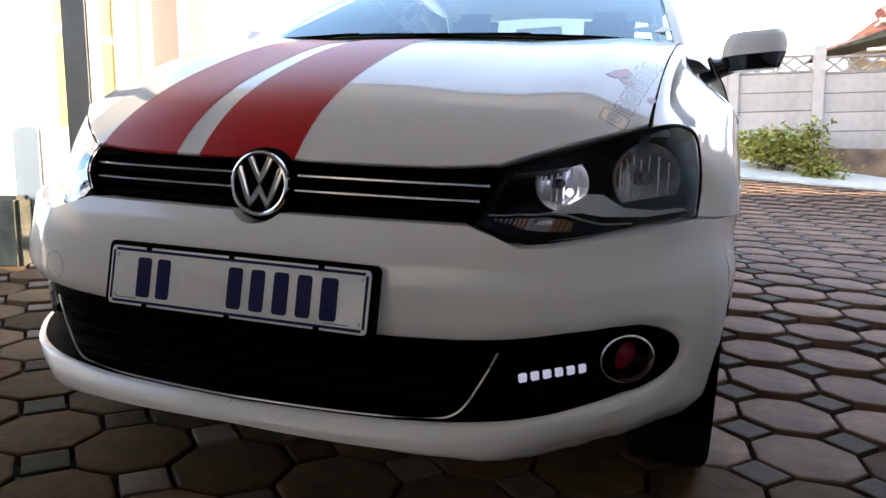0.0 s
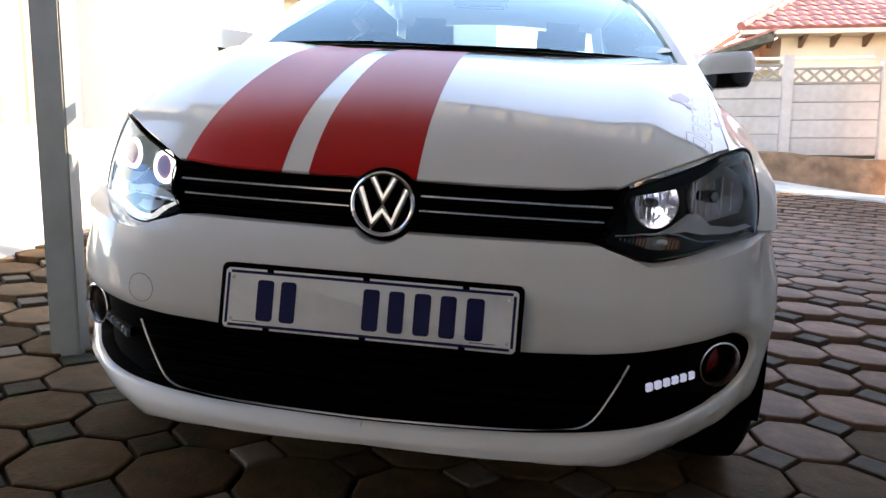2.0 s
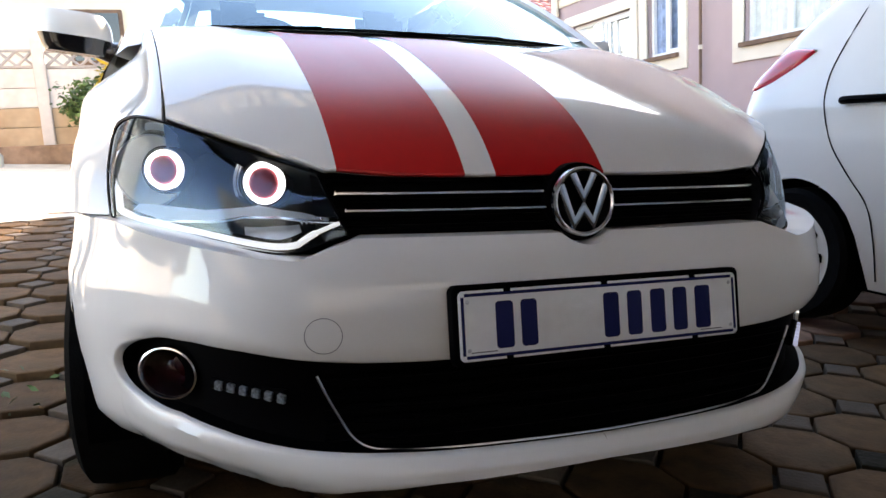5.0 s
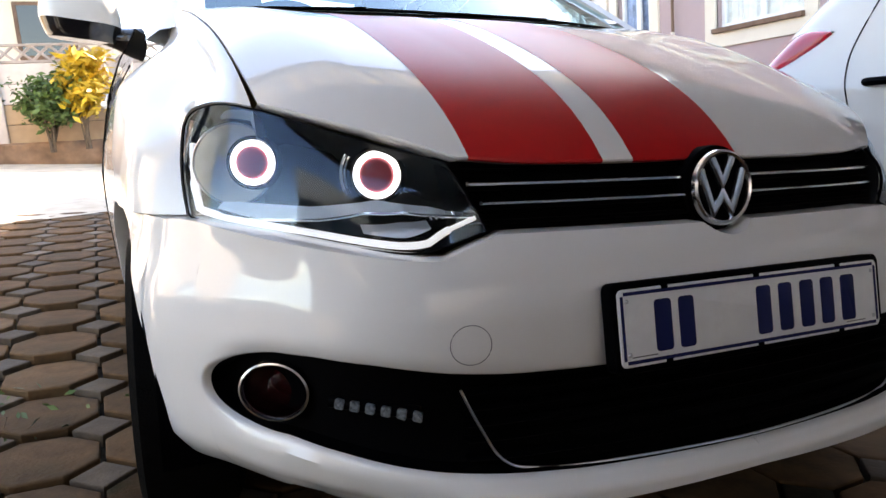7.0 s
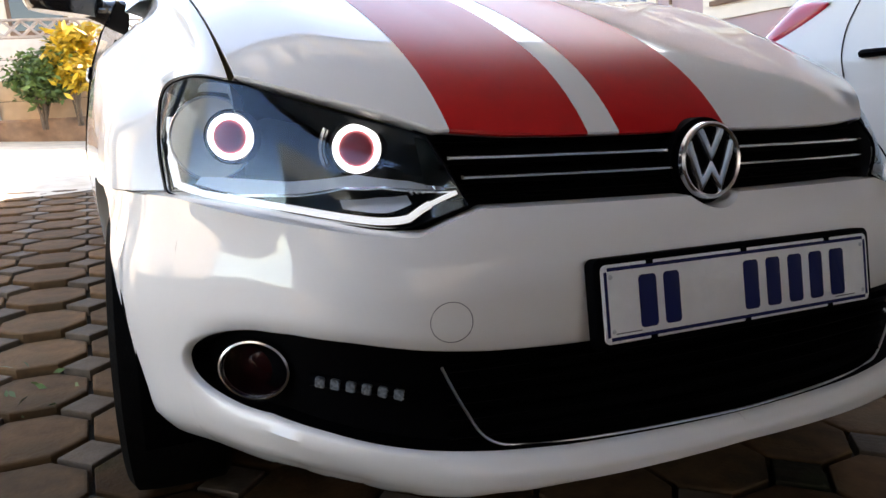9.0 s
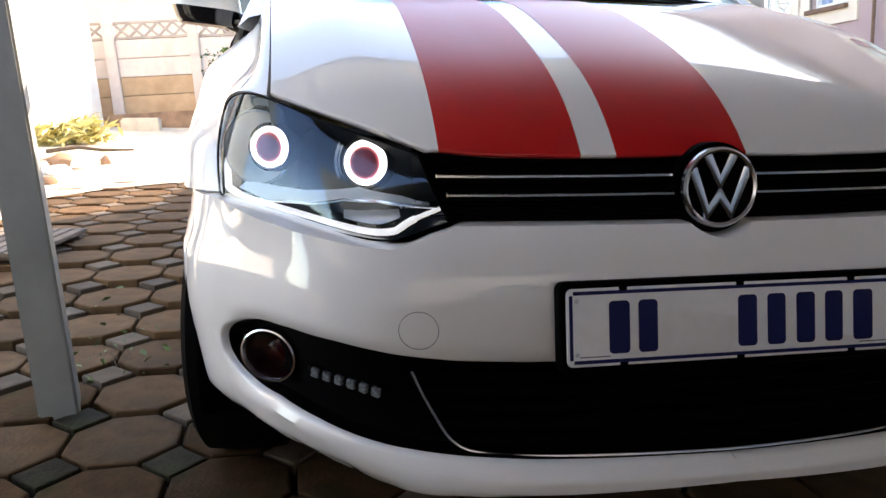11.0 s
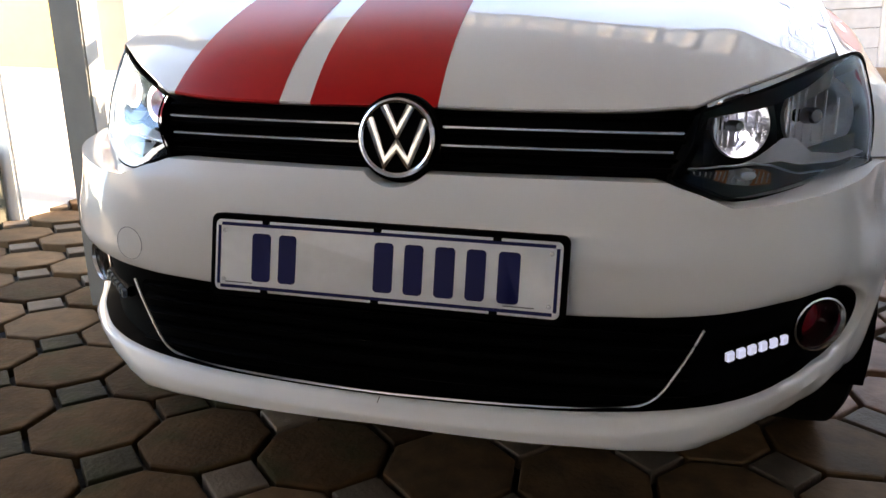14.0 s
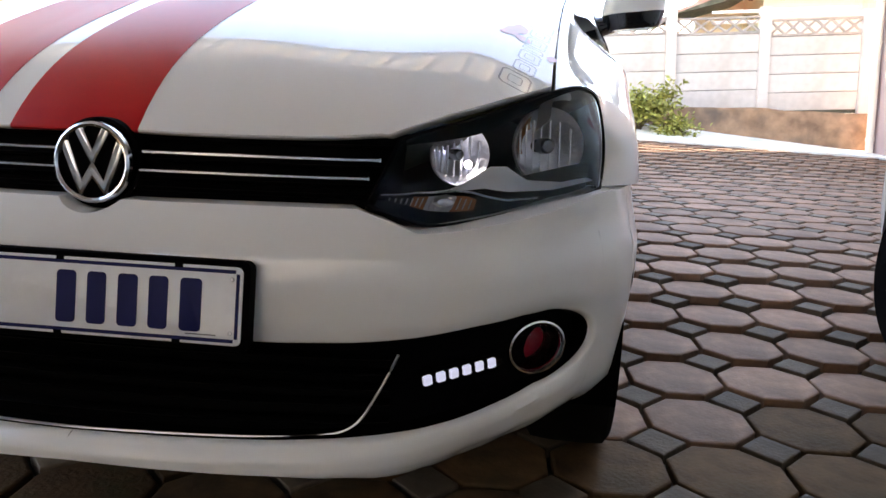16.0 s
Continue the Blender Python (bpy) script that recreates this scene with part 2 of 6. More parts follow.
# ---- building helpers ----
def part(name, bm, material, parent=None, label="", smooth=True):
    me = bpy.data.meshes.new(name)
    bmesh.ops.recalc_face_normals(bm, faces=bm.faces)
    bm.to_mesh(me)
    bm.free()
    if material:
        me.materials.append(material)
    if smooth:
        me.shade_smooth()
        me.set_sharp_from_angle(angle=radians(38))
    ob = new(name, me)
    if parent:
        ob.parent = parent
    if label:
        tagged(ob, label)
    return ob


def box(bm, x0, x1, y0, y1, z0, z1, bevel=0.0, m=None):
    made = bmesh.ops.create_cube(bm, size=1.0)["verts"]
    for v in made:
        v.co = Vector(((x0 + x1) / 2 + v.co.x * (x1 - x0), (y0 + y1) / 2 + v.co.y * (y1 - y0), (z0 + z1) / 2 + v.co.z * (z1 - z0)))
    if bevel:
        edges = list({e for v in made for e in v.link_edges})
        made = bmesh.ops.bevel(bm, geom=edges, offset=bevel, segments=2, affect="EDGES")["verts"]
    if m is not None:
        bmesh.ops.transform(bm, matrix=m, verts=[v for v in made if v.is_valid])
    return bm


def boxed(x0, x1, y0, y1, z0, z1, bevel=0.0, m=None):
    return box(bmesh.new(), x0, x1, y0, y1, z0, z1, bevel, m)


def grid(rows, bm=None, closed=False):
    """A sheet from rows of points."""
    bm = bm or bmesh.new()
    vs = [[bm.verts.new(p) for p in row] for row in rows]
    for a, b in zip(vs, vs[1:]):
        n = len(a)
        for i in range(n if closed else n - 1):
            j = (i + 1) % n
            quad = [a[i], a[j], b[j], b[i]]
            if len(set(quad)) == 4:
                bm.faces.new(quad)
    return bm


def thicken(bm, depth):
    """Gives a sheet a real thickness."""
    bmesh.ops.recalc_face_normals(bm, faces=bm.faces)
    bmesh.ops.solidify(bm, geom=bm.faces[:], thickness=depth)
    return bm


def tube(points, r, bm=None, sides=8, closed=False):
    """A round bar along points."""
    bm = bm or bmesh.new()
    pts = [Vector(p) for p in points]
    rows = []
    for i, p in enumerate(pts):
        a = pts[i - 1] if (i or closed) else pts[0]
        b = pts[(i + 1) % len(pts)] if (i + 1 < len(pts) or closed) else pts[-1]
        d = (b - a).normalized()
        side = d.cross(Vector((0, 0, 1)) if abs(d.z) < 0.9 else Vector((1, 0, 0))).normalized()
        up = side.cross(d)
        rr = r[i] if isinstance(r, (list, tuple)) else r
        rows.append([p + (side * math.cos(k * 2 * math.pi / sides) + up * math.sin(k * 2 * math.pi / sides)) * rr for k in range(sides)])
    if closed:
        rows.append(rows[0])
        grid(rows, bm, True)
        bmesh.ops.remove_doubles(bm, verts=bm.verts[:], dist=1e-6)
    else:
        grid(rows, bm, True)
        for row in (rows[0], rows[-1]):
            bm.faces.new([bm.verts.new(p) for p in row])
        bmesh.ops.remove_doubles(bm, verts=bm.verts[:], dist=1e-6)
    return bm


def lathe(profile, m=None, sides=40, bm=None):
    """Turns (radius, height) pairs about z."""
    bm = bm or bmesh.new()
    before = set(bm.verts)
    rows = [[(r * math.cos(k * 2 * math.pi / sides), r * math.sin(k * 2 * math.pi / sides), h) for k in range(sides)] for r, h in profile]
    grid(rows, bm, True)
    fresh = [v for v in bm.verts if v not in before]
    bmesh.ops.remove_doubles(bm, verts=fresh, dist=1e-5)
    if m is not None:
        bmesh.ops.transform(bm, matrix=m, verts=[v for v in bm.verts if v not in before])
    return bm


def facing(place, out, up=(0, 0, 1)):
    """A pose at place whose z axis looks along out."""
    z = Vector(out).normalized()
    x = Vector(up).cross(z).normalized()
    y = z.cross(x)
    m = Matrix((x, y, z)).transposed().to_4x4()
    return Matrix.Translation(place) @ m


def empty(name, m=None):
    e = new(name)
    e.matrix_basis = m if m is not None else Matrix()
    return e


def upright(x, y, z=0.0):
    """Moves what is drawn in the drive's own measures, upright, to where (x, y, z) of the drive lies."""
    p = Vector((x, y, z))
    return Matrix.Translation(TILT @ p - p)


def spline(points, n):
    """n + 1 points along a smooth curve through points."""
    P = [Vector(p) for p in points]
    out = []
    seg = len(P) - 1
    for k in range(n + 1):
        t = k / n * seg
        i = min(int(t), seg - 1)
        t -= i
        p0, p1, p2, p3 = P[max(i - 1, 0)], P[i], P[i + 1], P[min(i + 2, seg)]
        out.append(0.5 * ((2 * p1) + (p2 - p0) * t + (2 * p0 - 5 * p1 + 4 * p2 - p3) * t * t + (3 * p1 - p0 - 3 * p2 + p3) * t ** 3))
    return out


def lin(x, table):
    """Straight-line reading of a small table of (x, value)."""
    if x <= table[0][0]:
        return table[0][1]
    for (a, va), (b, vb) in zip(table, table[1:]):
        if x <= b:
            return va + (vb - va) * (x - a) / (b - a)
    return table[-1][1]


def ease(x, a, b):
    t = min(max((x - a) / (b - a), 0.0), 1.0)
    return t * t * (3 - 2 * t)


def lie(x, y):
    """Height of the ground over the tilted drive."""
    return 0.17 * ease(y, 0.8, 3.2) + 0.035 * max(0.0, y - 3) - 0.02 * min(max((y - 3) / 4, 0), 1) * max(-8, min(8, x)) + ease(y, 5.5, 9.2) * lin(x, [(-1, 0.0), (1.2, .13), (5.5, .05)])


# ---- the white saloon ----
car = tagged(empty("car", TILT), "white saloon car with red bonnet stripes, parked nose-out on the paving", "car")

PLAN = [(0, .024), (.15, .026), (.30, .034), (.457, .054), (.56, .096), (.64, .165), (.71, .268), (.767, .39), (.814, .48), (.846, .58), (.872, .72), (.886, .84), (.890, .92)]
FINE = spline([(x, y, 0) for x, y in PLAN], 1200)


def fine_at(x):
    return min(FINE, key=lambda p: abs(p.x - x) if p.y < .6 else 9)


# plan stations: even along the front, close together round the end of the dark insert
PLANC = [p for p in FINE[::4] if p.x < .08] + [p for p in FINE[::11] if .08 <= p.x < .684] + [fine_at(.690 + .076 * math.sin(radians(a))) for a in range(0, 91, 5)]
TIP = len(PLANC) - 1
SPAN = PLANC[TIP].x - .69
PLANC += [p for p in FINE[::15] if p.x > .772 and p.y > .39]
LAST = len(PLANC) - 1


def station(y):
    return next(i for i, p in enumerate(PLANC) if p.y >= y)



def arch(y, cy=0.85, r=0.36):
    d = r * r - (y - cy) ** 2
    return 0.31 + math.sqrt(d) if d > 0 else 0.0


def nose(i, z):
    """The bumper's skin at step i along its plan, at height z."""
    p = PLANC[i]
    q = PLANC[min(i + 1, LAST)] - PLANC[max(i - 1, 0)]
    out = Vector((q.y, -q.x, 0)).normalized()
    mid = max(0.0, 1 - (p.x / 0.62) ** 2)
    d = lin(z, [(.22, -.03), (.245, -.008), (.265, 0.0), (.29, .004), (.33, -.006), (.36, -.012), (.45, -.002), (.50, .002), (.56, 0), (.60, -.008), (.635, -.022), (.665, -.046)])
    d += mid * lin(z, [(.24, .012), (.265, .034), (.29, .049), (.308, .056), (.316, .0545), (.33, .044), (.37, .012), (.45, 0)])
    corner = ease(p.x, 0.5, 0.72)
    d -= corner * lin(z, [(.22, .02), (.30, .0), (.60, .0), (.635, -.012), (.665, -.040), (.70, -.045)])
    d += ease(p.x, 0.69, 0.80) * lin(z, [(.235, -.008), (.28, 0), (.31, .010), (.36, .026), (.46, .028), (.56, .023), (.62, .013), (.67, .001)])
    # the chin is cut back towards its corners
    cut = min(1.0, max(0.0, (.338 - z) / .078))
    d -= cut * lin(p.x, [(.36, 0), (.44, .016), (.51, .045), (.59, .062), (.68, .054), (.76, .022), (.84, 0)])
    over = z - insert_top(p.x, .006)
    under = insert_low(p.x, .006) - z
    near = max(over, under)
    if -.0005 < near < .026 and p.x < PLANC[TIP].x + .001:
        soft = (1 - ease(p.x, .715, .765)) * (.0035 + .0055 * ease(p.x, .38, .60))
        d -= soft * (1 - max(0.0, near) / .026) ** 2 * (1.0 if over > under else .45)
    return p + out * d + Vector((0, 0, z))


def lip_z(x):
    return lin(x, [(0, .296), (.30, .288), (.40, .281), (.46, .269), (.52, .259), (.60, .254), (.68, .255), (.74, .256), (.80, .254), (.9, .250)])


def insert_mid(x):
    return .4235 - .012 * max(0.0, (x - .69) / SPAN)


def insert_half(x, grow=0.0):
    """Half the height of the insert's rounded end."""
    return (.0655 + grow) * math.sqrt(max(0.0, 1 - (max(0.0, x - .69) / SPAN) ** 2))


def insert_low(x, grow=0.0):
    if x > .69:
        return insert_mid(x) - insert_half(x, grow)
    return lin(x, [(0, .330), (.3, .331), (.4, .334), (.5, .339), (.58, .347), (.64, .353), (.69, .358)]) - grow


def insert_top(x, grow=0.0):
    if x > .69:
        return insert_mid(x) + insert_half(x, grow)
    return lin(x, [(0, .468), (.3, .470), (.4, .474), (.49, .481), (.58, .491), (.65, .4935), (.69, .489)]) + grow


def top_z(x, y):
    if x < .405:
        # a round notch under the badge
        notch = .7125 - math.sqrt(.0705 ** 2 - x * x) if x < .07 else 1.0
        return min(.662 + .002 * x / .405, notch)
    if y < .47:
        return lin(x, [(.405, .662), (.45, .650), (.495, .633), (.56, .637), (.64, .648), (.775, .671)])
    return .669


def both(sides):
    """Steps from one flank to the other, with their sign."""
    return [(i, -1) for i in range(sides, 0, -1)] + [(i, 1) for i in range(0, sides + 1)]


def flip(v, s):
    return Vector((v.x * s, v.y, v.z))


def skin_rows(steps, low, high, n, inset=0.0, crowd=1.0):
    rows = []
    for i, s in steps:
        p = PLANC[i]
        z0, z1 = low(p.x, p.y), high(p.x, p.y)
        row = []
        for k in range(n + 1):
            v = nose(i, z0 + (z1 - z0) * (k / n) ** crowd)
            if inset:
                q = PLANC[min(i + 1, LAST)] - PLANC[max(i - 1, 0)]
                v -= Vector((q.y, -q.x, 0)).normalized() * inset
            row.append(flip(v, s))
        rows.append(row)
    return rows


def flank_low(x, y):
    if y > 0.52:
        return max(arch(y), lip_z(x))
    return lip_z(x)


bm = grid(skin_rows(both(TIP), lambda x, y: insert_top(x, .006), top_z, 16, 0.0, 1.5))
grid(skin_rows(both(TIP), lambda x, y: lip_z(x), lambda x, y: insert_low(x, .006), 8), bm)
for s in (-1, 1):
    n1, n2 = 8, 12
    rows = []
    for i in range(TIP, station(.875)):
        p = PLANC[i]
        z0, z1 = flank_low(p.x, p.y), top_z(p.x, p.y)
        zm = z0 + (z1 - z0) * lin(i, [(TIP, (insert_low(PLANC[TIP].x) - lip_z(PLANC[TIP].x)) / (z1 - z0)), (station(.875), .42)])
        zs = [z0 + (zm - z0) * k / n1 for k in range(n1 + 1)] + [zm + (z1 - zm) * k / n2 for k in range(1, n2 + 1)]
        rows.append([flip(nose(i, z), s) for z in zs])
    grid(rows, bm)
# the lip's underside, and the turned-in rims of the dark insert and of the top edge
under = []
for i, s in both(station(.645)):
    p = nose(i, lip_z(PLANC[i].x))
    under.append([flip(p, s), flip(p + Vector((-.004 * PLANC[i].x, .02, -.012)), s), flip(p + Vector((-.06 * PLANC[i].x, .09, -.012)), s)])
grid(under, bm)


def opening_rim(s, steps, upper):
    """The rounded edge that turns in round the insert, step by step from the skin to the dark panel."""
    rows = []
    for i in range(0, TIP + 1):
        x = PLANC[i].x
        z = insert_top(x, .006) if upper else insert_low(x, .006)
        p = nose(i, z)
        q = PLANC[min(i + 1, LAST)] - PLANC[max(i - 1, 0)]
        out = Vector((q.y, -q.x, 0)).normalized()
        j = i if x < .69 else next(n for n in range(len(PLANC)) if PLANC[n].x >= .69)
        inner = (nose(j, insert_mid(PLANC[j].x)) - p).normalized()
        rows.append([flip(p + inner * a - out * d, s) for a, d in steps])
    return rows


for s in (-1, 1):
    for upper in (True, False):
        grid(opening_rim(s, ((0, 0), (.0022, .0012), (.0045, .0042), (.0060, .0090), (.0062, .014)), upper), bm)
edge = []
for i, s in both(station(.862)):
    p = nose(i, top_z(PLANC[i].x, PLANC[i].y))
    edge.append([flip(p, s), flip(p + Vector((-.012 * PLANC[i].x, .012, .001)), s), flip(p + Vector((-.06 * PLANC[i].x, .06, .0)), s)])
grid(edge, bm)
bmesh.ops.remove_doubles(bm, verts=bm.verts[:], dist=0.0004)
bumper = part("front_bumper", bm, PAINT, car, "glossy white bumper cover")

# dark lower insert with its slats
bm = grid(skin_rows(both(TIP), lambda x, y: insert_mid(x) - insert_half(x) - .012 if x > .69 else insert_low(x) - .012, lambda x, y: insert_mid(x) + insert_half(x) + .012 if x > .69 else insert_top(x) + .012, 6, 0.042))
insert = part("lower_insert", bm, BLACK, bumper, "black plastic lower air intake panel")
for s in (-1, 1):
    for upper in (True, False):
        part("insert_edge", grid(opening_rim(s, ((.0062, .0138), (.0075, .025), (.0085, .046)), upper)), BLACK, insert)
for z in (.352, .376, .400, .424, .448):
    row = []
    for i, s in both(next(n for n in range(LAST) if PLANC[n].x > .44)):
        v = nose(i, z)
        row.append(flip(v + Vector((0, .020, 0)), s))
    bm = grid([[p + Vector((0, dy, dz)) for dy, dz in ((0, -.004), (-.006, 0), (0, .004), (.012, .004), (.012, -.004))] for p in row], closed=True)
    part("slat", bm, BLACK, bumper)

# bright trim line round the intake
trim = [(.466, .070, .456), (.452, .066, .425), (.435, .062, .392), (.415, .058, .358), (.393, .052, .340), (.36, .044, .333), (.30, .030, .331), (.20, .012, .333), (.10, .000, .335), (0, -.006, .336)]
line = [Vector(p) for p in trim]
line = spline([flip(p, -1) for p in line] + [p for p in reversed(line)][1:], 120)
part("trim_line", tube(line, .0021), SATIN, bumper, "thin bright trim line")

# front under-tray and dark engine bay that close the body
part("under_tray", boxed(-.56, .56, .16, .50, .262, .32, .02), BLACK, car)
bm = boxed(-.42, .42, .36, 1.15, .34, .70, .03)
part("engine_block", bm, BLACK, car)

# towing-eye cover: a fine round joint in the skin
ring = []
for k in range(36):
    a = k * math.tau / 36
    xx, zz = .457 + .0275 * math.cos(a), .523 + .0275 * math.sin(a)
    i = min(range(LAST), key=lambda j: abs(PLANC[j].x - xx))
    w = (xx - PLANC[i].x) / max(1e-6, (PLANC[i + 1].x - PLANC[i].x))
    v = nose(i, zz) + (nose(i + 1, zz) - nose(i, zz)) * w
    ring.append(Vector((-v.x, v.y, v.z)))
part("tow_cover", tube(ring, .0006, sides=6, closed=True), LINE, bumper, "round towing-eye cover joint")


# ---- bonnet ----
FRONT = spline([(0, .112, 0), (.10, .112, 0), (.21, .117, 0), (.33, .130, 0), (.412, .149, 0), (.446, .164, 0), (.56, .262, 0), (.668, .377, 0)], 42)
REAR = spline([(0, 1.02, 0), (.25, 1.035, 0), (.5, 1.09, 0), (.715, 1.20, 0)], 42)


CROWN = (-1.81459, 6.97474, -10.48355, 7.85835, -3.33008, 1.14424, 0.76297)


def crown_z(y):
    """Height of the bonnet along its middle line."""
    t, z = min(y - .112, 1.088), 0.0
    for c in CROWN:
        z = z * t + c
    return z


def hood_z(x, y):
    t = y - .112
    zc = .763 + .7777 * t - .4667 * t * t if t < .70 else 1.0787 + .125 * (t - .70) - .045 * (t - .70) ** 2
    x = abs(x)
    drop = .087 * (1 - ease(y, .42, 1.2)) + .004
    d = x - .515 - .06 * ease(y, .2, 1.1)
    d = math.sqrt(d * d + .010 ** 2) / (.13 if d > 0 else .24)
    crease = .013 * ease(y, .16, .50) * max(0.0, 1 - d)
    swell = (1 - ease(x, .36, .68)) * (crown_z(y) - zc)
    return zc - drop * (x / .7) ** 2.05 + crease + swell


def hood_point(i, v, s=1, lift=0.0):
    a, b = FRONT[i], REAR[i]
    x, y = a.x + (b.x - a.x) * (v ** 1.15), a.y + (b.y - a.y) * v
    return Vector((x * s, y, hood_z(x, y) + lift))


rows = []
for i, s in both(42):
    row = [hood_point(i, k / 26, s) for k in range(27)]
    a = row[0]
    row = [a + Vector((0, .045, -.010)), a + Vector((0, .006, -.0055)), a + Vector((0, .0008, -.0030))] + row
    rows.append(row)
bm = grid(rows)
for s in (-1, 1):
    rows = []
    for k in range(27):
        p = hood_point(42, k / 26, s)
        rows.append([p, p + Vector((-.001 * s, 0, -.006)), p + Vector((-.012 * s, 0, -.02))])
    grid(rows, bm)
bmesh.ops.remove_doubles(bm, verts=bm.verts[:], dist=0.0004)
bonnet = part("bonnet", bm, PAINT, car, "white bonnet with a soft crease")


def front_y(x):
    x = abs(x)
    for a, b in zip(FRONT, FRONT[1:]):
        if a.x <= x <= b.x:
            return a.y + (b.y - a.y) * (x - a.x) / max(1e-6, b.x - a.x)
    return FRONT[-1].y


def rear_y(x):
    x = abs(x)
    for a, b in zip(REAR, REAR[1:]):
        if a.x <= x <= b.x:
            return a.y + (b.y - a.y) * (x - a.x) / max(1e-6, b.x - a.x)
    return REAR[-1].y


def stripe(x0, x1):
    rows = []
    for k in range(19):
        x = x0 + (x1 - x0) * k / 18
        ya, yb = front_y(x), rear_y(x) - .004
        row = [Vector((x, ya + .0040, hood_z(x, ya) - .0058)), Vector((x, ya - .0004, hood_z(x, ya) - .0030))]
        for j in range(33):
            y = ya + (yb - ya) * j / 32
            row.append(Vector((x, y, hood_z(x, y) + .0007)))
        rows.append(row)
    return grid(rows)


part("stripe", stripe(-.414, -.206), RED, bonnet, "wide red vinyl stripe")
part("stripe", stripe(-.152, .056), RED, bonnet, "wide red vinyl stripe")


# sticker: unreadable outlined lettering as plain bars, with a pink patch behind
def on_hood(x, y, lift=.0016):
    return Vector((x, y, hood_z(x, y) + lift))


def outline(cs, w=.003):
    """A flat outline on the bonnet round a four-cornered letter cell, with clipped corners."""
    c = sum(cs, Vector()) / 4
    ring = []
    for k in range(4):
        p, q = cs[k], cs[(k + 1) % 4]
        ring += [p.lerp(q, f) for f in (.14, .38, .62, .86)]
    rows = []
    for p in ring + ring[:1]:
        q = p + (c - p).normalized() * w
        rows.append([on_hood(p.x, p.y), on_hood(q.x, q.y)])
    return grid(rows)


base, along, across = Vector((.628, .322, 0)), Vector((.150, .989, 0)), Vector((-.95, .31, 0)).normalized()
for a, w, h in [(0, .050, .056), (.058, .042, .042), (.106, .042, .042), (.154, .016, .042), (.176, .042, .042), (.224, .042, .042), (.272, .040, .052), (.318, .046, .046)]:
    cs = [base + along * (a + da) + across * dh for da, dh in ((0, 0), (w, 0), (w, h), (0, h))]
    part("sticker_bar", outline(cs), LINE, bonnet)
    if w > .02:
        c = sum(cs, Vector()) / 4
        part("sticker_bar", outline([c.lerp(p, .48) for p in cs], .0018), LINE, bonnet)
for cx, cy, turn, long, wide in ((.592, .566, 62, .052, .015), (.606, .578, 96, .050, .015), (.586, .548, 25, .044, .014), (.612, .530, 140, .036, .012), (.668, .478, 70, .024, .010)):
    rows = []
    for v in range(9):
        f = v / 8
        half = wide * math.sin(math.pi * min(.98, max(.04, f))) ** .7
        at = Vector((cx, cy, 0)) + Vector((math.cos(radians(turn)), math.sin(radians(turn)), 0)) * long * (f - .5)
        side_way = Vector((-math.sin(radians(turn)), math.cos(radians(turn)), 0)) * half
        rows.append([on_hood(at.x + side_way.x * u, at.y + side_way.y * u, .0010) for u in (-1, -.5, 0, .5, 1)])
    part("sticker_patch", grid(rows), PINK, bonnet)


# ---- upper grille and badge ----
def grille_line(z, x1, y_in, n=24, x0=0.0):
    out = []
    for k in range(n + 1):
        x = x0 + (x1 - x0) * k / n
        f = (z - .662) / .101
        yb = .074 + .17 * x * x + .0 * x
        yt = front_y(min(x, .446))
        out.append(Vector((x, yb + (yt - yb) * f + y_in, z)))
    return out


rows = []
for z in (.650, .672, .700, .730, .752, .775):
    h = grille_line(z, .45, .030)
    rows.append([flip(p, -1) for p in reversed(h)] + h[1:])
grille = part("upper_grille", grid(rows), BLACK, car, "black upper grille between the headlights")
for z in (.676, .690, .717, .748):
    h = grille_line(z, .43, .018)
    h = [flip(p, -1) for p in reversed(h)] + h[1:]
    part("grille_bar", grid([[p + Vector((0, dy, dz)) for dy, dz in ((0, -.003), (-.004, 0), (0, .003), (.012, .003), (.012, -.003))] for p in h], closed=True), BLACK, grille)
for z, x1 in ((.7305, .418), (.7040, .404)):
    for s in (-1, 1):
        h = [flip(p, s) for p in grille_line(z, x1, .006, 20, .066)]
        bm = grid([[p + Vector((0, dy, dz)) for dy, dz in ((0, -.0030), (-.004, -.0015), (-.004, .0015), (0, .0030), (.008, .003), (.008, -.003))] for p in h], closed=True)
        part("bright_strip", bm, CHROME, grille, "thin chrome grille strip")

BADGE = facing((0, .086, .7125), (0, -1, .09))
badge = part("badge", lathe([(0, 0), (.058, 0), (.0585, -.004), (.061, -.014), (.061, -.03), (0, -.03)], BADGE, 56), BLACK, car, "round chrome badge on the grille")
part("badge_ring", lathe([(.0515, .002), (.0525, .0075), (.0560, .0095), (.0595, .0070), (.0605, .0), (.0560, -.004), (.0515, .002)], BADGE, 64), CHROME, badge)


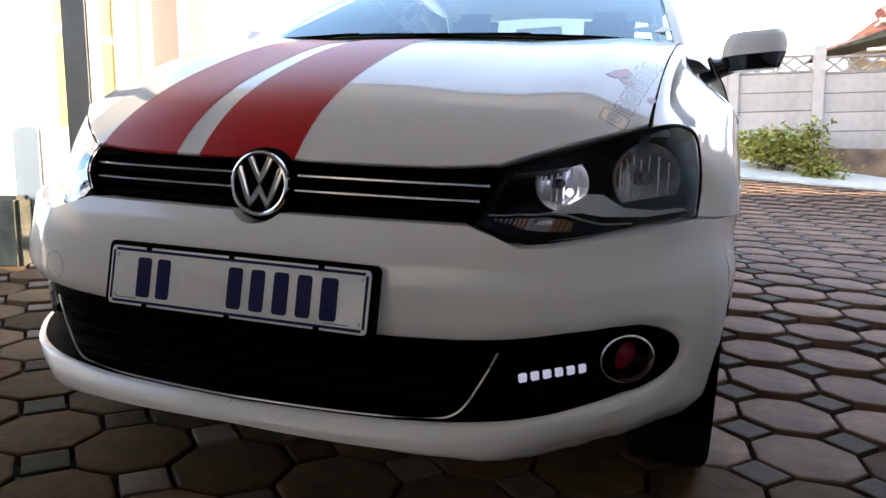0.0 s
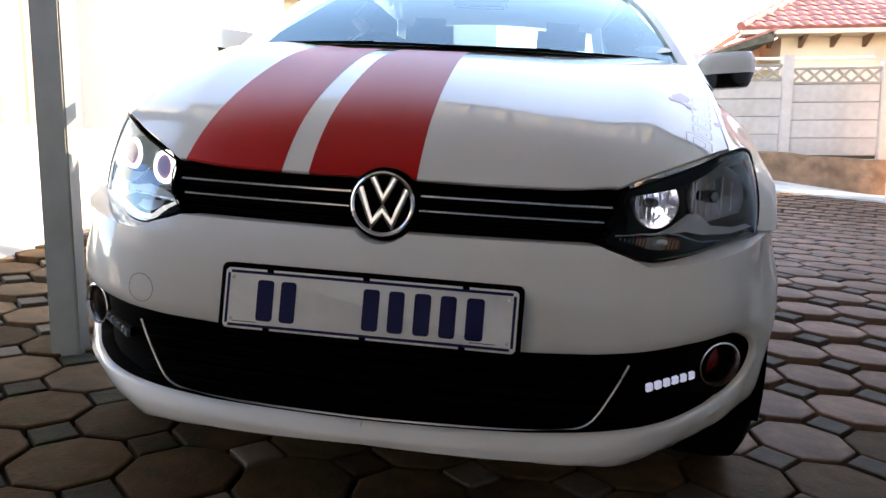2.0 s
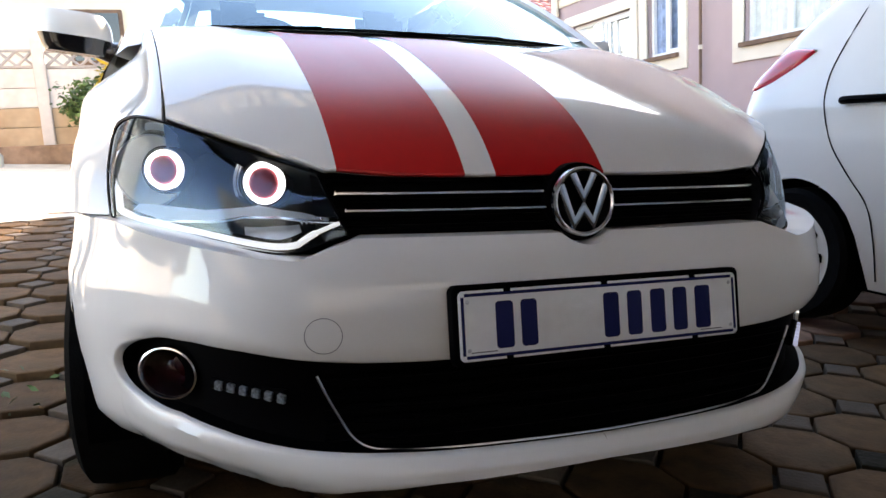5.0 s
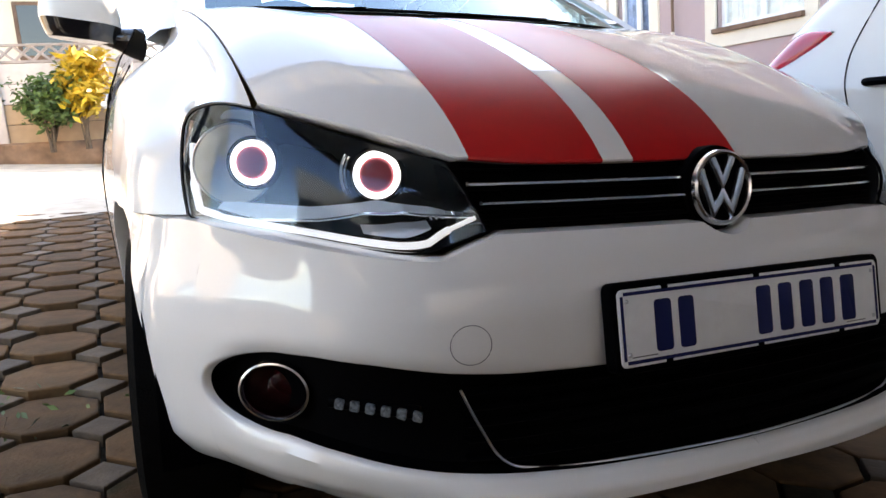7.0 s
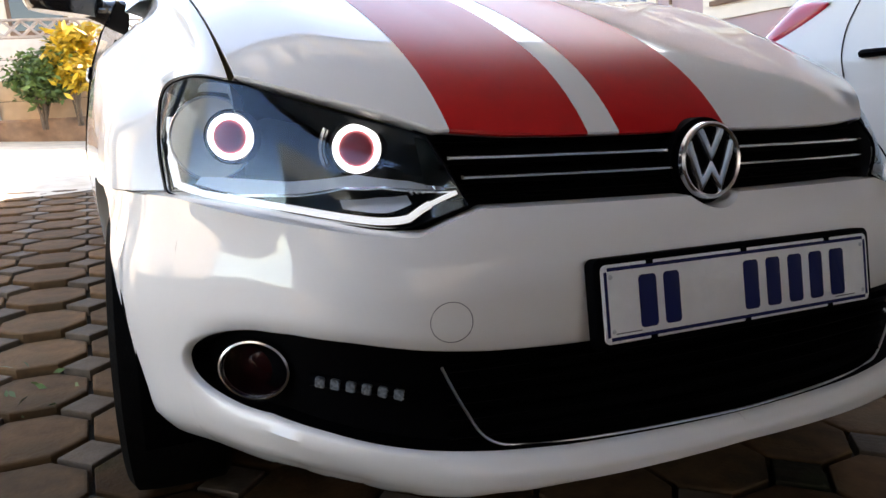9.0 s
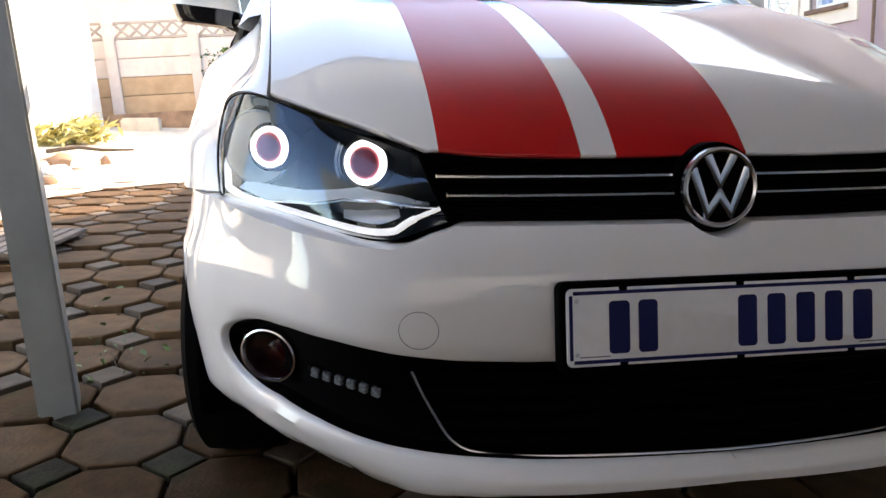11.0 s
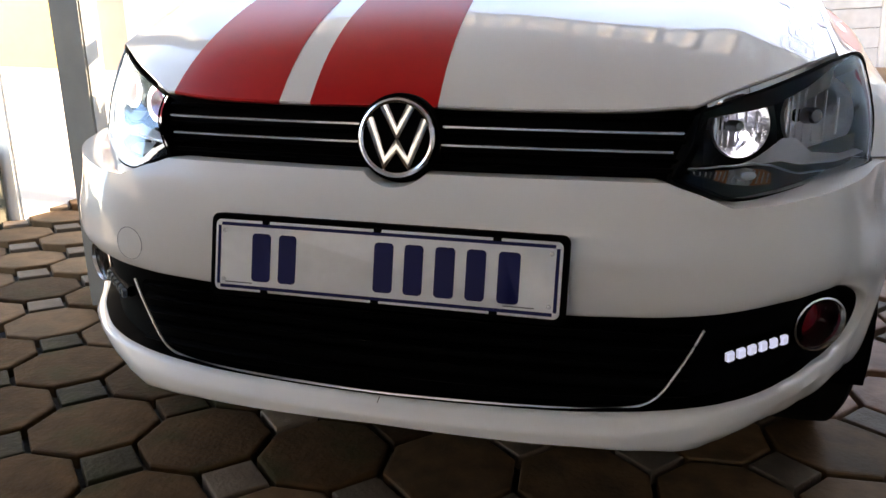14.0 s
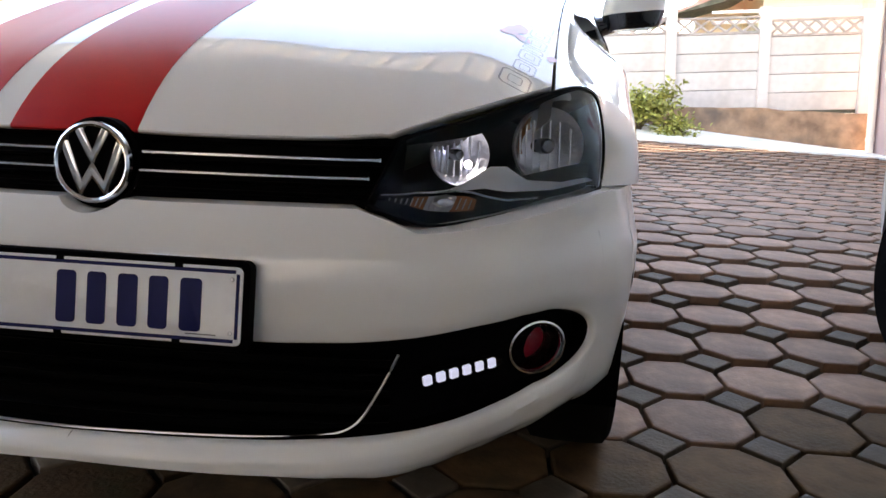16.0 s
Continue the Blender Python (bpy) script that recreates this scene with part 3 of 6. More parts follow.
def badge_bar(pts, w=.0168):
    """A raised bar with mitred corners along flat points of the badge."""
    pts = [Vector((x, y, 0)) for x, y in pts]
    rows = []
    for k, p in enumerate(pts):
        d0 = (pts[max(k, 1)] - pts[max(k, 1) - 1]).normalized()
        d1 = (pts[min(k + 1, len(pts) - 1)] - pts[min(k, len(pts) - 2)]).normalized()
        n0, n1 = Vector((-d0.y, d0.x, 0)), Vector((-d1.y, d1.x, 0))
        n = (n0 + n1).normalized()
        n *= w / 2 * min(1.75, 1 / max(.2, n.dot(n1)))
        rows.append([p - n, p - n * .80 + Vector((0, 0, .0045)), p - n * .3 + Vector((0, 0, .0058)), p + n * .3 + Vector((0, 0, .0058)), p + n * .80 + Vector((0, 0, .0045)), p + n])
    bm = grid(rows)
    for row in (rows[0], rows[-1]):
        bm.faces.new([bm.verts.new(p) for p in row])
    bmesh.ops.transform(bm, matrix=BADGE @ pose(0, 0, .0006), verts=bm.verts[:])
    return bm


part("badge_chevron", badge_bar([(-.0215, .0490), (0, .0062), (.0215, .0490)]), BADGECHROME, badge)
part("badge_zigzag", badge_bar([(-.0440, .0285), (-.0188, -.0385), (0, -.0100), (.0188, -.0385), (.0440, .0285)]), BADGECHROME, badge)
bm = lathe([(.060, -.016), (.0635, -.008), (.0675, -.010), (.0685, -.018), (.0685, -.05)], BADGE, 48)
part("badge_seat", bm, BLACK, badge)


# ---- number plate: its characters are plain bars ----
PLATE = facing((0, -.001, .534), (0, -1, .175))


def rounded(w, h, r, z0, z1, bevel=.002):
    prof = []
    for cx, cy, a0 in ((w / 2 - r, h / 2 - r, 0), (-w / 2 + r, h / 2 - r, 90), (-w / 2 + r, -h / 2 + r, 180), (w / 2 - r, -h / 2 + r, 270)):
        for k in range(7):
            a = radians(a0 + 15 * k)
            prof.append((cx + r * math.cos(a), cy + r * math.sin(a)))
    rows = []
    for z, shrink in ((z0, 0), (z1 - bevel, 0), (z1, bevel)):
        rows.append([(x * (1 - 2 * shrink / w), y * (1 - 2 * shrink / h), z) for x, y in prof])
    bm = grid(rows, closed=True)
    bm.faces.new([v for v in bm.verts][-len(prof):])
    bm.faces.new([v for v in bm.verts][:len(prof)])
    return bm


def put(bm, m):
    bmesh.ops.transform(bm, matrix=m, verts=bm.verts[:])
    return bm


plate = part("number_plate", put(rounded(.542, .126, .012, -.018, .004), PLATE), BLACK, car, "white number plate in a black holder")
part("plate_face", put(rounded(.524, .108, .009, .003, .0062, .001), PLATE), PLATEW, plate)
for x0, x1, y0, y1 in ((-.252, .252, .0450, .0500), (-.252, .252, -.0500, -.0450), (-.2580, -.2530, -.0446, .0446), (.2530, .2580, -.0446, .0446)):
    part("plate_border", put(boxed(x0, x1, y0, y1, .0060, .0068, .0003), PLATE), PLATEB, plate)
for x in (-.18, -.005, .17):
    for y in (-.0525, .0525):
        part("plate_clip", put(boxed(x - .006, x + .006, y - .004, y + .004, .004, .0075, .001), PLATE), BLACK, plate)
for x, w in ((-.186, .030), (-.144, .028), (.006, .029), (.051, .028), (.097, .029), (.142, .028), (.189, .031)):
    part("plate_bar", put(rounded(w, .073, .006, .0060, .0074, .0004), PLATE @ pose(x, -.001, 0)), PLATEB, plate)
for x in (-.247, .247):
    for y in (-.037, .037):
        part("plate_screw", put(lathe([(0, .0085), (.0025, .008), (.0035, .006)], None, 12), PLATE @ pose(x, y, 0)), SATIN, plate)
for x in (-.222, .205):
    part("plate_maker_bar", put(boxed(x - .022, x + .022, -.0415, -.0400, .0061, .0067, .0002), PLATE), LINE, plate)


# ---- headlights ----
TOPC = spline([(.443, .166, .7615), (.50, .212, .780), (.56, .264, .800), (.62, .322, .823), (.664, .372, .8405), (.720, .450, .853), (.764, .537, .840)], 40)
LOWC = spline([(.405, .106, .668), (.452, .116, .652), (.495, .135, .638), (.555, .178, .641), (.64, .270, .652), (.728, .372, .665), (.784, .456, .675)], 40)


def lens(k, v, depth=0.0):
    a, b = LOWC[k], TOPC[k]
    low, high = ((.004, .015), (.012, .045), (.03, .12))[k - 38] if k > 37 else (0, 0)
    p = a.lerp(b, low + v * (1 - low - high))
    t = (LOWC[min(k + 1, 40)] + TOPC[min(k + 1, 40)] - LOWC[max(k - 1, 0)] - TOPC[max(k - 1, 0)])
    up = b - a
    out = t.cross(up).normalized()
    if out.y > 0:
        out = -out
    bulge = .016 * math.sin(math.pi * v) * (1 - .5 * (k / 40))
    if k > 34:
        bulge -= .03 * ((k - 34) / 6) ** 2 * (1 - v) * .4
    return p + out * (bulge - depth)


# ---- front wings, sides and cabin ----
def side_x(y, z):
    xs = lin(y, [(.30, .722), (.38, .764), (.45, .803), (.53, .838), (.62, .864), (.72, .879), (.86, .891), (1.05, .906), (1.25, .922), (1.6, .938), (2.2, .948), (3.2, .942), (3.8, .91), (4.3, .83)])
    f = lin(z, [(.20, .930), (.30, .958), (.45, .988), (.60, 1.004), (.68, 1.004), (.74, .996), (.80, .978), (.86, .945), (.92, .910), (1.0, .872), (1.06, .846), (1.12, .818)])
    g = lin(z, [(.20, .925), (.30, .950), (.45, .978), (.60, .996), (.70, 1.0), (.78, .990), (.86, .976), (.92, .962), (.98, .945), (1.04, .915), (1.12, .865)])
    w = ease(y, .55, 1.0)
    return xs * (f * (1 - w) + g * w)


def hood_edge(y):
    for k in range(26):
        p, q = hood_point(42, k / 26), hood_point(42, (k + 1) / 26)
        if p.y <= y <= q.y:
            return p.lerp(q, (y - p.y) / (q.y - p.y))
    e = hood_point(42, 1)
    return Vector((e.x, y, e.z + .02 * (y - e.y)))


def wing_body(y, b):
    """The wing without its headlight edge: from the sill of the arch (b = 0) up to the bonnet's edge (b = 1)."""
    zb = .672 if y < .85 else max(arch(y), .235)
    e = hood_edge(y)
    if b < .9:
        f = b / .9
        z = zb + (e.z - .016 - zb) * f
        w = ease(f, .35 + .27 * ease(y, .55, 1.0), 1.0)
        return Vector((side_x(y, z) * (1 - w) + (e.x + .022) * w, y, z))
    w = (b - .9) / .1
    return Vector((e.x + .022 - .0192 * w, y, e.z - .016 + .012 * w + .003 * math.sin(w * 3.14)))


def wing_lead(b):
    """The edge that meets the headlight: up its outer side, then forward over its top."""
    if b < .55:
        return lens(40, b / .55) + Vector((.004, .006, 0))
    k = 40 - (b - .55) / .45 * 12.2
    i = min(int(k), 39)
    return lens(i, 1).lerp(lens(i + 1, 1), k - i) + Vector((.003, .003, .005))


for s in (-1, 1):
    rows = []
    nb = 28
    for n in range(49):
        a = (n / 48) ** 1.5
        row = []
        for k in range(nb + 1):
            b = k / nb
            lead = wing_lead(b)
            y = lead.y + (1.5 - lead.y) * a
            p = wing_body(y, b)
            w = max(0.0, 1 - a / (.13 + .09 * ease(b, .3, .6))) ** 2
            off = lead - wing_body(lead.y, b)
            p = p + off * w
            row.append(Vector((p.x * s, p.y, p.z)))
        rows.append([row[0] + Vector((-.03 * s, 0, .0)), row[0] + Vector((-.004 * s, 0, -.002))] + row + [row[-1] + Vector((-.003 * s, 0, -.012)), row[-1] + Vector((-.006 * s, 0, -.05))])
    # turned edge towards the headlight
    rows.insert(0, [p + Vector((-.004 * s, .012, -.006)) for p in rows[0]])
    rows.insert(0, [p + Vector((-.02 * s, .03, -.02)) for p in rows[0]])
    wing = part("front_wing", grid(rows), PAINT, car, "white front wing")
    p = Vector((side_x(1.30, .90) * s, 1.30, .90))
    part("side_repeater", put(rounded(.066, .030, .014, 0, .006), facing(p, (s, -.06, .20))), BLACK, wing, "side repeater lamp in a black seal")
    part("side_repeater", put(rounded(.058, .022, .010, .004, .010), facing(p, (s, -.06, .20))), SATIN, wing, "clear side repeater lens")
    # doors and rear quarter
    rows = []
    for k in range(61):
        y = 1.506 + (4.30 - 1.506) * k / 60
        zb = max(arch(y, 3.32, .36), .235)
        zt = 1.135 + .02 * ease(y, 1.5, 3.6)
        rows.append([Vector((side_x(y, zb + (zt - zb) * j / 16) * s, y, zb + (zt - zb) * j / 16)) for j in range(17)])
    flank = part("side_panel", grid(rows), PAINT, car, "white doors and rear quarter")
    for yy in (1.508, 2.58, 3.42):
        pts = [Vector((side_x(yy, z) * s, yy + .0, z)) for z in [.30 + .08 * q for q in range(11)] if z > arch(yy, 3.32) - .0]
        part("door_joint", tube(pts, .0028, sides=6), RUBBER, flank)
    for yy in (2.42, 3.26):
        p = Vector((side_x(yy, .93) * s, yy, .93))
        part("door_handle", tube([p + Vector((0, -.09, 0)), p + Vector((.03 * s, -.075, 0)), p + Vector((.034 * s, .075, 0)), p + Vector((0, .09, 0))], .012), PAINT, flank)
    # wheels
    for yy in (.85, 3.32):
        w = facing((.775 * s, yy, .305), (s, -.06 * s if yy < 1 else 0, 0))
        wheel = part("wheel", lathe([(.225, -.09), (.285, -.098), (.303, -.085), (.307, -.04), (.307, .04), (.303, .085), (.285, .098), (.225, .09)], w, 56), RUBBER, car, "black tyre on a silver rim")
        bm = lathe([(.226, .085), (.215, .078), (.20, .03), (.07, .055), (.05, .065), (0, .065)], w, 40)
        part("rim", bm, SATIN, wheel)
        for q in range(10):
            bm = bmesh.new()
            box(bm, .06, .205, -.012, .012, .05, .078, .004, w @ pose(0, 0, 0, 0, 0, 36 * q))
            part("spoke", bm, SATIN, wheel)
    # wheel housing
    for yy in (.85, 3.32):
        bm = grid([[Vector((xx * s, yy + .358 * math.cos(radians(a)), .31 + .358 * math.sin(radians(a)))) for xx in (.845, .62, .55)] for a in range(-15, 196, 10)])
        part("wheel_housing", bm, BLACK, car)

bm = boxed(-.80, .80, .62, 4.2, .24, .30, .02)
part("floor_pan", bm, BLACK, car)
# tail
rows = [[Vector((side_x(4.3, z) * (k / 8) , 4.30 + .06 * (1 - (k / 8) ** 2), z)) for k in range(-8, 9)] for z in (.24, .45, .70, .95, 1.12)]
part("tail_panel", grid(rows), PAINT, car)
rows = [[Vector((.70 * k / 8, y, z + .02 * (1 - (k / 8) ** 2))) for k in range(-8, 9)] for y, z in ((4.36, 1.08), (4.3, 1.13), (3.9, 1.15), (3.74, 1.155))]
part("boot_lid", grid(rows), PAINT, car)

# cabin: pillars, roof, panes
A0, A1 = Vector((.722, 1.17, 1.100)), Vector((.585, 2.02, 1.500))
C1, C0 = Vector((.56, 3.10, 1.50)), Vector((.70, 3.82, 1.15))


def cowl(u, lift=0.0):
    """The screen's foot, u from one side to the other."""
    return Vector((.712 * u, 1.045 + .155 * u * u, 1.112 + .002 * u * u + lift))


def screen(u, v):
    a = cowl(u)
    b = Vector((.575 * u, 2.0 + .05 * u * u, 1.515 - .02 * u * u))
    p = a.lerp(b, v)
    p.z += .035 * math.sin(math.pi * v)
    return p


glass = part("windscreen", grid([[screen(k / 14, j / 12) for k in range(-14, 15)] for j in range(13)]), WINDSCREEN, car, "raked windscreen reflecting the sky")
glass.visible_shadow = False
part("screen_seal", tube([screen(k / 14, .004) + Vector((0, -.006, -.002)) for k in range(-14, 15)], .0035), RUBBER, car)
bm = grid([[screen(k / 14, -.10 + .05 * j) + Vector((0, 0, -.012 - .02 * (2 - j))) for k in range(-14, 15)] for j in range(3)])
part("cowl_panel", bm, BLACK, car)
for x0, x1 in ((-.05, .62), (-.56, .04)):
    pts = [screen((x0 + (x1 - x0) * k / 10) / .70, .010 + .008 * math.sin(k * .3)) + Vector((0, -.006, .002)) for k in range(11)]
    wiper = part("wiper", tube(pts, .0045, sides=6), RUBBER, car, "black wiper blade at the screen's foot")
    part("wiper_arm", tube([pts[0] + Vector((0, -.012, .0)), pts[5] + Vector((0, -.008, .002))], .0045, sides=6), BLACK, wiper)
bm = lathe([(0, .002), (.045, .002), (.045, 0)], facing(screen(.90, .115) + Vector((0, .004, -.004)), (0, -.4, .9)) @ Matrix.Diagonal((1.3, .75, 1, 1)), 28)
part("licence_disc", bm, PLATEW, glass, "round paper disc inside the screen")
for s in (-1, 1):
    pts = [Vector((A0.x * s, A0.y, A0.z)).lerp(Vector((A1.x * s, A1.y, A1.z)), k / 10) + Vector((0, 0, .036 * math.sin(math.pi * k / 10))) for k in range(-1, 11)]
    bm = grid([[p + Vector((dx * s, dy, dz)) for dx, dy, dz in ((-.022, -.004, .004), (.0, -.008, .010), (.034, .010, .004), (.066, .050, -.016), (.02, .06, -.03), (-.02, .02, -.012))] for p in pts], closed=True)
    part("windscreen_pillar", bm, PAINT, car, "white windscreen pillar")
    pts = [Vector((C0.x * s, C0.y, C0.z)).lerp(Vector((C1.x * s, C1.y, C1.z)), k / 8) for k in range(9)]
    bm = grid([[p + Vector((dx * s, dy, 0)) for dx, dy in ((.01, -.16), (.02, 0), (0, .12), (-.03, 0))] for p in pts], closed=True)
    part("rear_pillar", bm, PAINT, car)
    p0, p1 = Vector((.72 * s, 2.60, 1.14)), Vector((.59 * s, 2.60, 1.50))
    part("middle_pillar", grid([[p + Vector((0, dy, 0)) for dy in (-.04, .04)] for p in (p0, p1)]), BLACK, car)
    pane = part("side_window", grid([[Vector((.725 * s, 1.30, 1.135)), Vector((.725 * s, 3.7, 1.15))], [Vector((.585 * s, 2.06, 1.49)), Vector((.575 * s, 3.12, 1.49))]]), WINDOW, car)
    pane.visible_shadow = False
rows = [[Vector((.60 * k / 8, y, z + .035 * (1 - (k / 8) ** 2))) for k in range(-8, 9)] for y, z in ((1.99, 1.495), (2.2, 1.525), (2.6, 1.54), (3.0, 1.52), (3.14, 1.50))]
part("roof_panel", thicken(grid(rows), .02), PAINT, car)
rear = part("rear_window", grid([[Vector((.66 * k / 6, 3.76, 1.155)) for k in range(-6, 7)], [Vector((.55 * k / 6, 3.13, 1.51)) for k in range(-6, 7)]]), WINDOW, car)
rear.visible_shadow = False

# inside: dashboard, seats, steering wheel, mirror
rows = []
for k in range(-12, 13):
    u = k / 12
    c = cowl(u * .97)
    rows.append([c + Vector((0, .03, .0)), c + Vector((0, .14, +.020 + .012 * (1 - u * u))), c + Vector((0, .34 - .12 * u * u, .042)), c + Vector((0, .46 - .18 * u * u, -.02)), c + Vector((0, .46 - .18 * u * u, -.36))])
part("dashboard", grid(rows), DASH, car, "olive-brown dashboard top")
for xx in (-.36, .36):
    bm = boxed(xx - .24, xx + .24, 2.15, 2.62, .62, .78, .06)
    seat = part("front_seat", bm, SEAT, car, "dark cloth front seat")
    part("seat_back", boxed(-.23, .23, -.07, .07, 0, .62, .06, pose(xx, 2.60, .70, -14)), SEAT, seat)
    part("headrest", boxed(-.13, .13, -.05, .05, 0, .19, .045, pose(xx, 2.77, 1.30, -10)), SEAT, seat)
bm = boxed(-.62, .62, 3.05, 3.2, .62, 1.16, .06)
part("rear_bench", bm, SEAT, car)
wheelm = facing((-.36, 1.68, 1.06), (0, .86, .5))
bm = tube([(.18 * math.cos(k * math.tau / 36), .18 * math.sin(k * math.tau / 36), 0) for k in range(36)], .015, closed=True)
part("steering_wheel", put(bm, wheelm), RUBBER, car)
part("rear_view_mirror", boxed(-.11, .11, -.02, .02, -.03, .03, .012, pose(0, 1.80, 1.40)), RUBBER, car)


# door mirrors
def mirror(s):
    body = Vector((.956, 1.70, 1.154))

    def shell(z0, z1, wide, deep, names):
        rows = []
        n = 8
        for j in range(n + 1):
            q = j / n
            z = z0 + (z1 - z0) * q
            top = 1 - .20 * q ** 3.2 if names else .80 + .20 * q ** .6
            row = []
            for k in range(24):
                a = k * math.tau / 24
                c, si = math.cos(a), math.sin(a)
                e = .55
                px = wide * (abs(c) ** e) * (1 if c > 0 else -1) * top
                py = deep * (abs(si) ** .9) * (1 if si > 0 else -.62) * top
                row.append(Vector(((body.x + px + (.012 if px > 0 else 0)) * s, body.y - py, body.z + z + .012 * (px / .1))))
            rows.append(row)
        bm = grid(rows, closed=True)
        for row in (rows[0], rows[-1]):
            bm.faces.new([bm.verts.new(p) for p in row])
        bmesh.ops.remove_doubles(bm, verts=bm.verts[:], dist=1e-5)
        return bm

    cap = part("door_mirror", shell(-.012, .066, .106 if s < 0 else .099, .085, True), PAINT, car, "white door mirror cap over a black shell")
    part("mirror_shell", shell(-.064, -.012, .105 if s < 0 else .098, .083, False), GLOSSBLACK, cap)
    rows = []
    for q, (x, y, z, w, h) in enumerate(((.80, 1.67, 1.082, .060, .050), (.835, 1.69, 1.090, .052, .042), (.87, 1.70, 1.100, .044, .032), (.92, 1.70, 1.112, .040, .024))):
        rows.append([Vector(((x + .25 * w * math.cos(k * math.tau / 14)) * s, y + w * math.cos(k * math.tau / 14), z + h * math.sin(k * math.tau / 14))) for k in range(14)])
    bm = grid(rows, closed=True)
    bm.faces.new([bm.verts.new(p) for p in rows[-1]])
    part("mirror_arm", bm, GLOSSBLACK, cap)
    part("mirror_glass", boxed(-.088, .088, -.002, .002, -.045, .038, .002, pose(.962 * s, 1.762, 1.160)), CHROME, cap)


for s in (-1, 1):
    mirror(s)


# ---- headlight units ----
def bowl(m, r, deep):
    return lathe([(r * .18, -deep), (r * .5, -deep * .86), (r * .8, -deep * .5), (r * .96, -deep * .12), (r, 0), (r * 1.03, .003), (r * 1.05, -.004)], m, 36)


def mir(bm, s):
    if s < 0:
        bmesh.ops.scale(bm, vec=(-1, 1, 1), verts=bm.verts[:])
        bmesh.ops.reverse_faces(bm, faces=bm.faces[:])
    return bm


def band(v0, v1, d0, d1, k0=0, k1=40, n=4):
    """A strip of the lens's shape set back behind it, from height share v0 to v1."""
    return grid([[lens(k, v0 + (v1 - v0) * j / n, d0 + (d1 - d0) * j / n) for j in range(n + 1)] for k in range(k0, k1 + 1)])


def sweep(up, low, k0, k1, d_up, d_low, n=5):
    """A curved strip behind the lens between two lines of height shares."""
    return grid([[lens(k, lin(k, low) + (lin(k, up) - lin(k, low)) * j / n, d_low + (d_up - d_low) * j / n) for j in range(n + 1)] for k in range(k0, k1 + 1)])


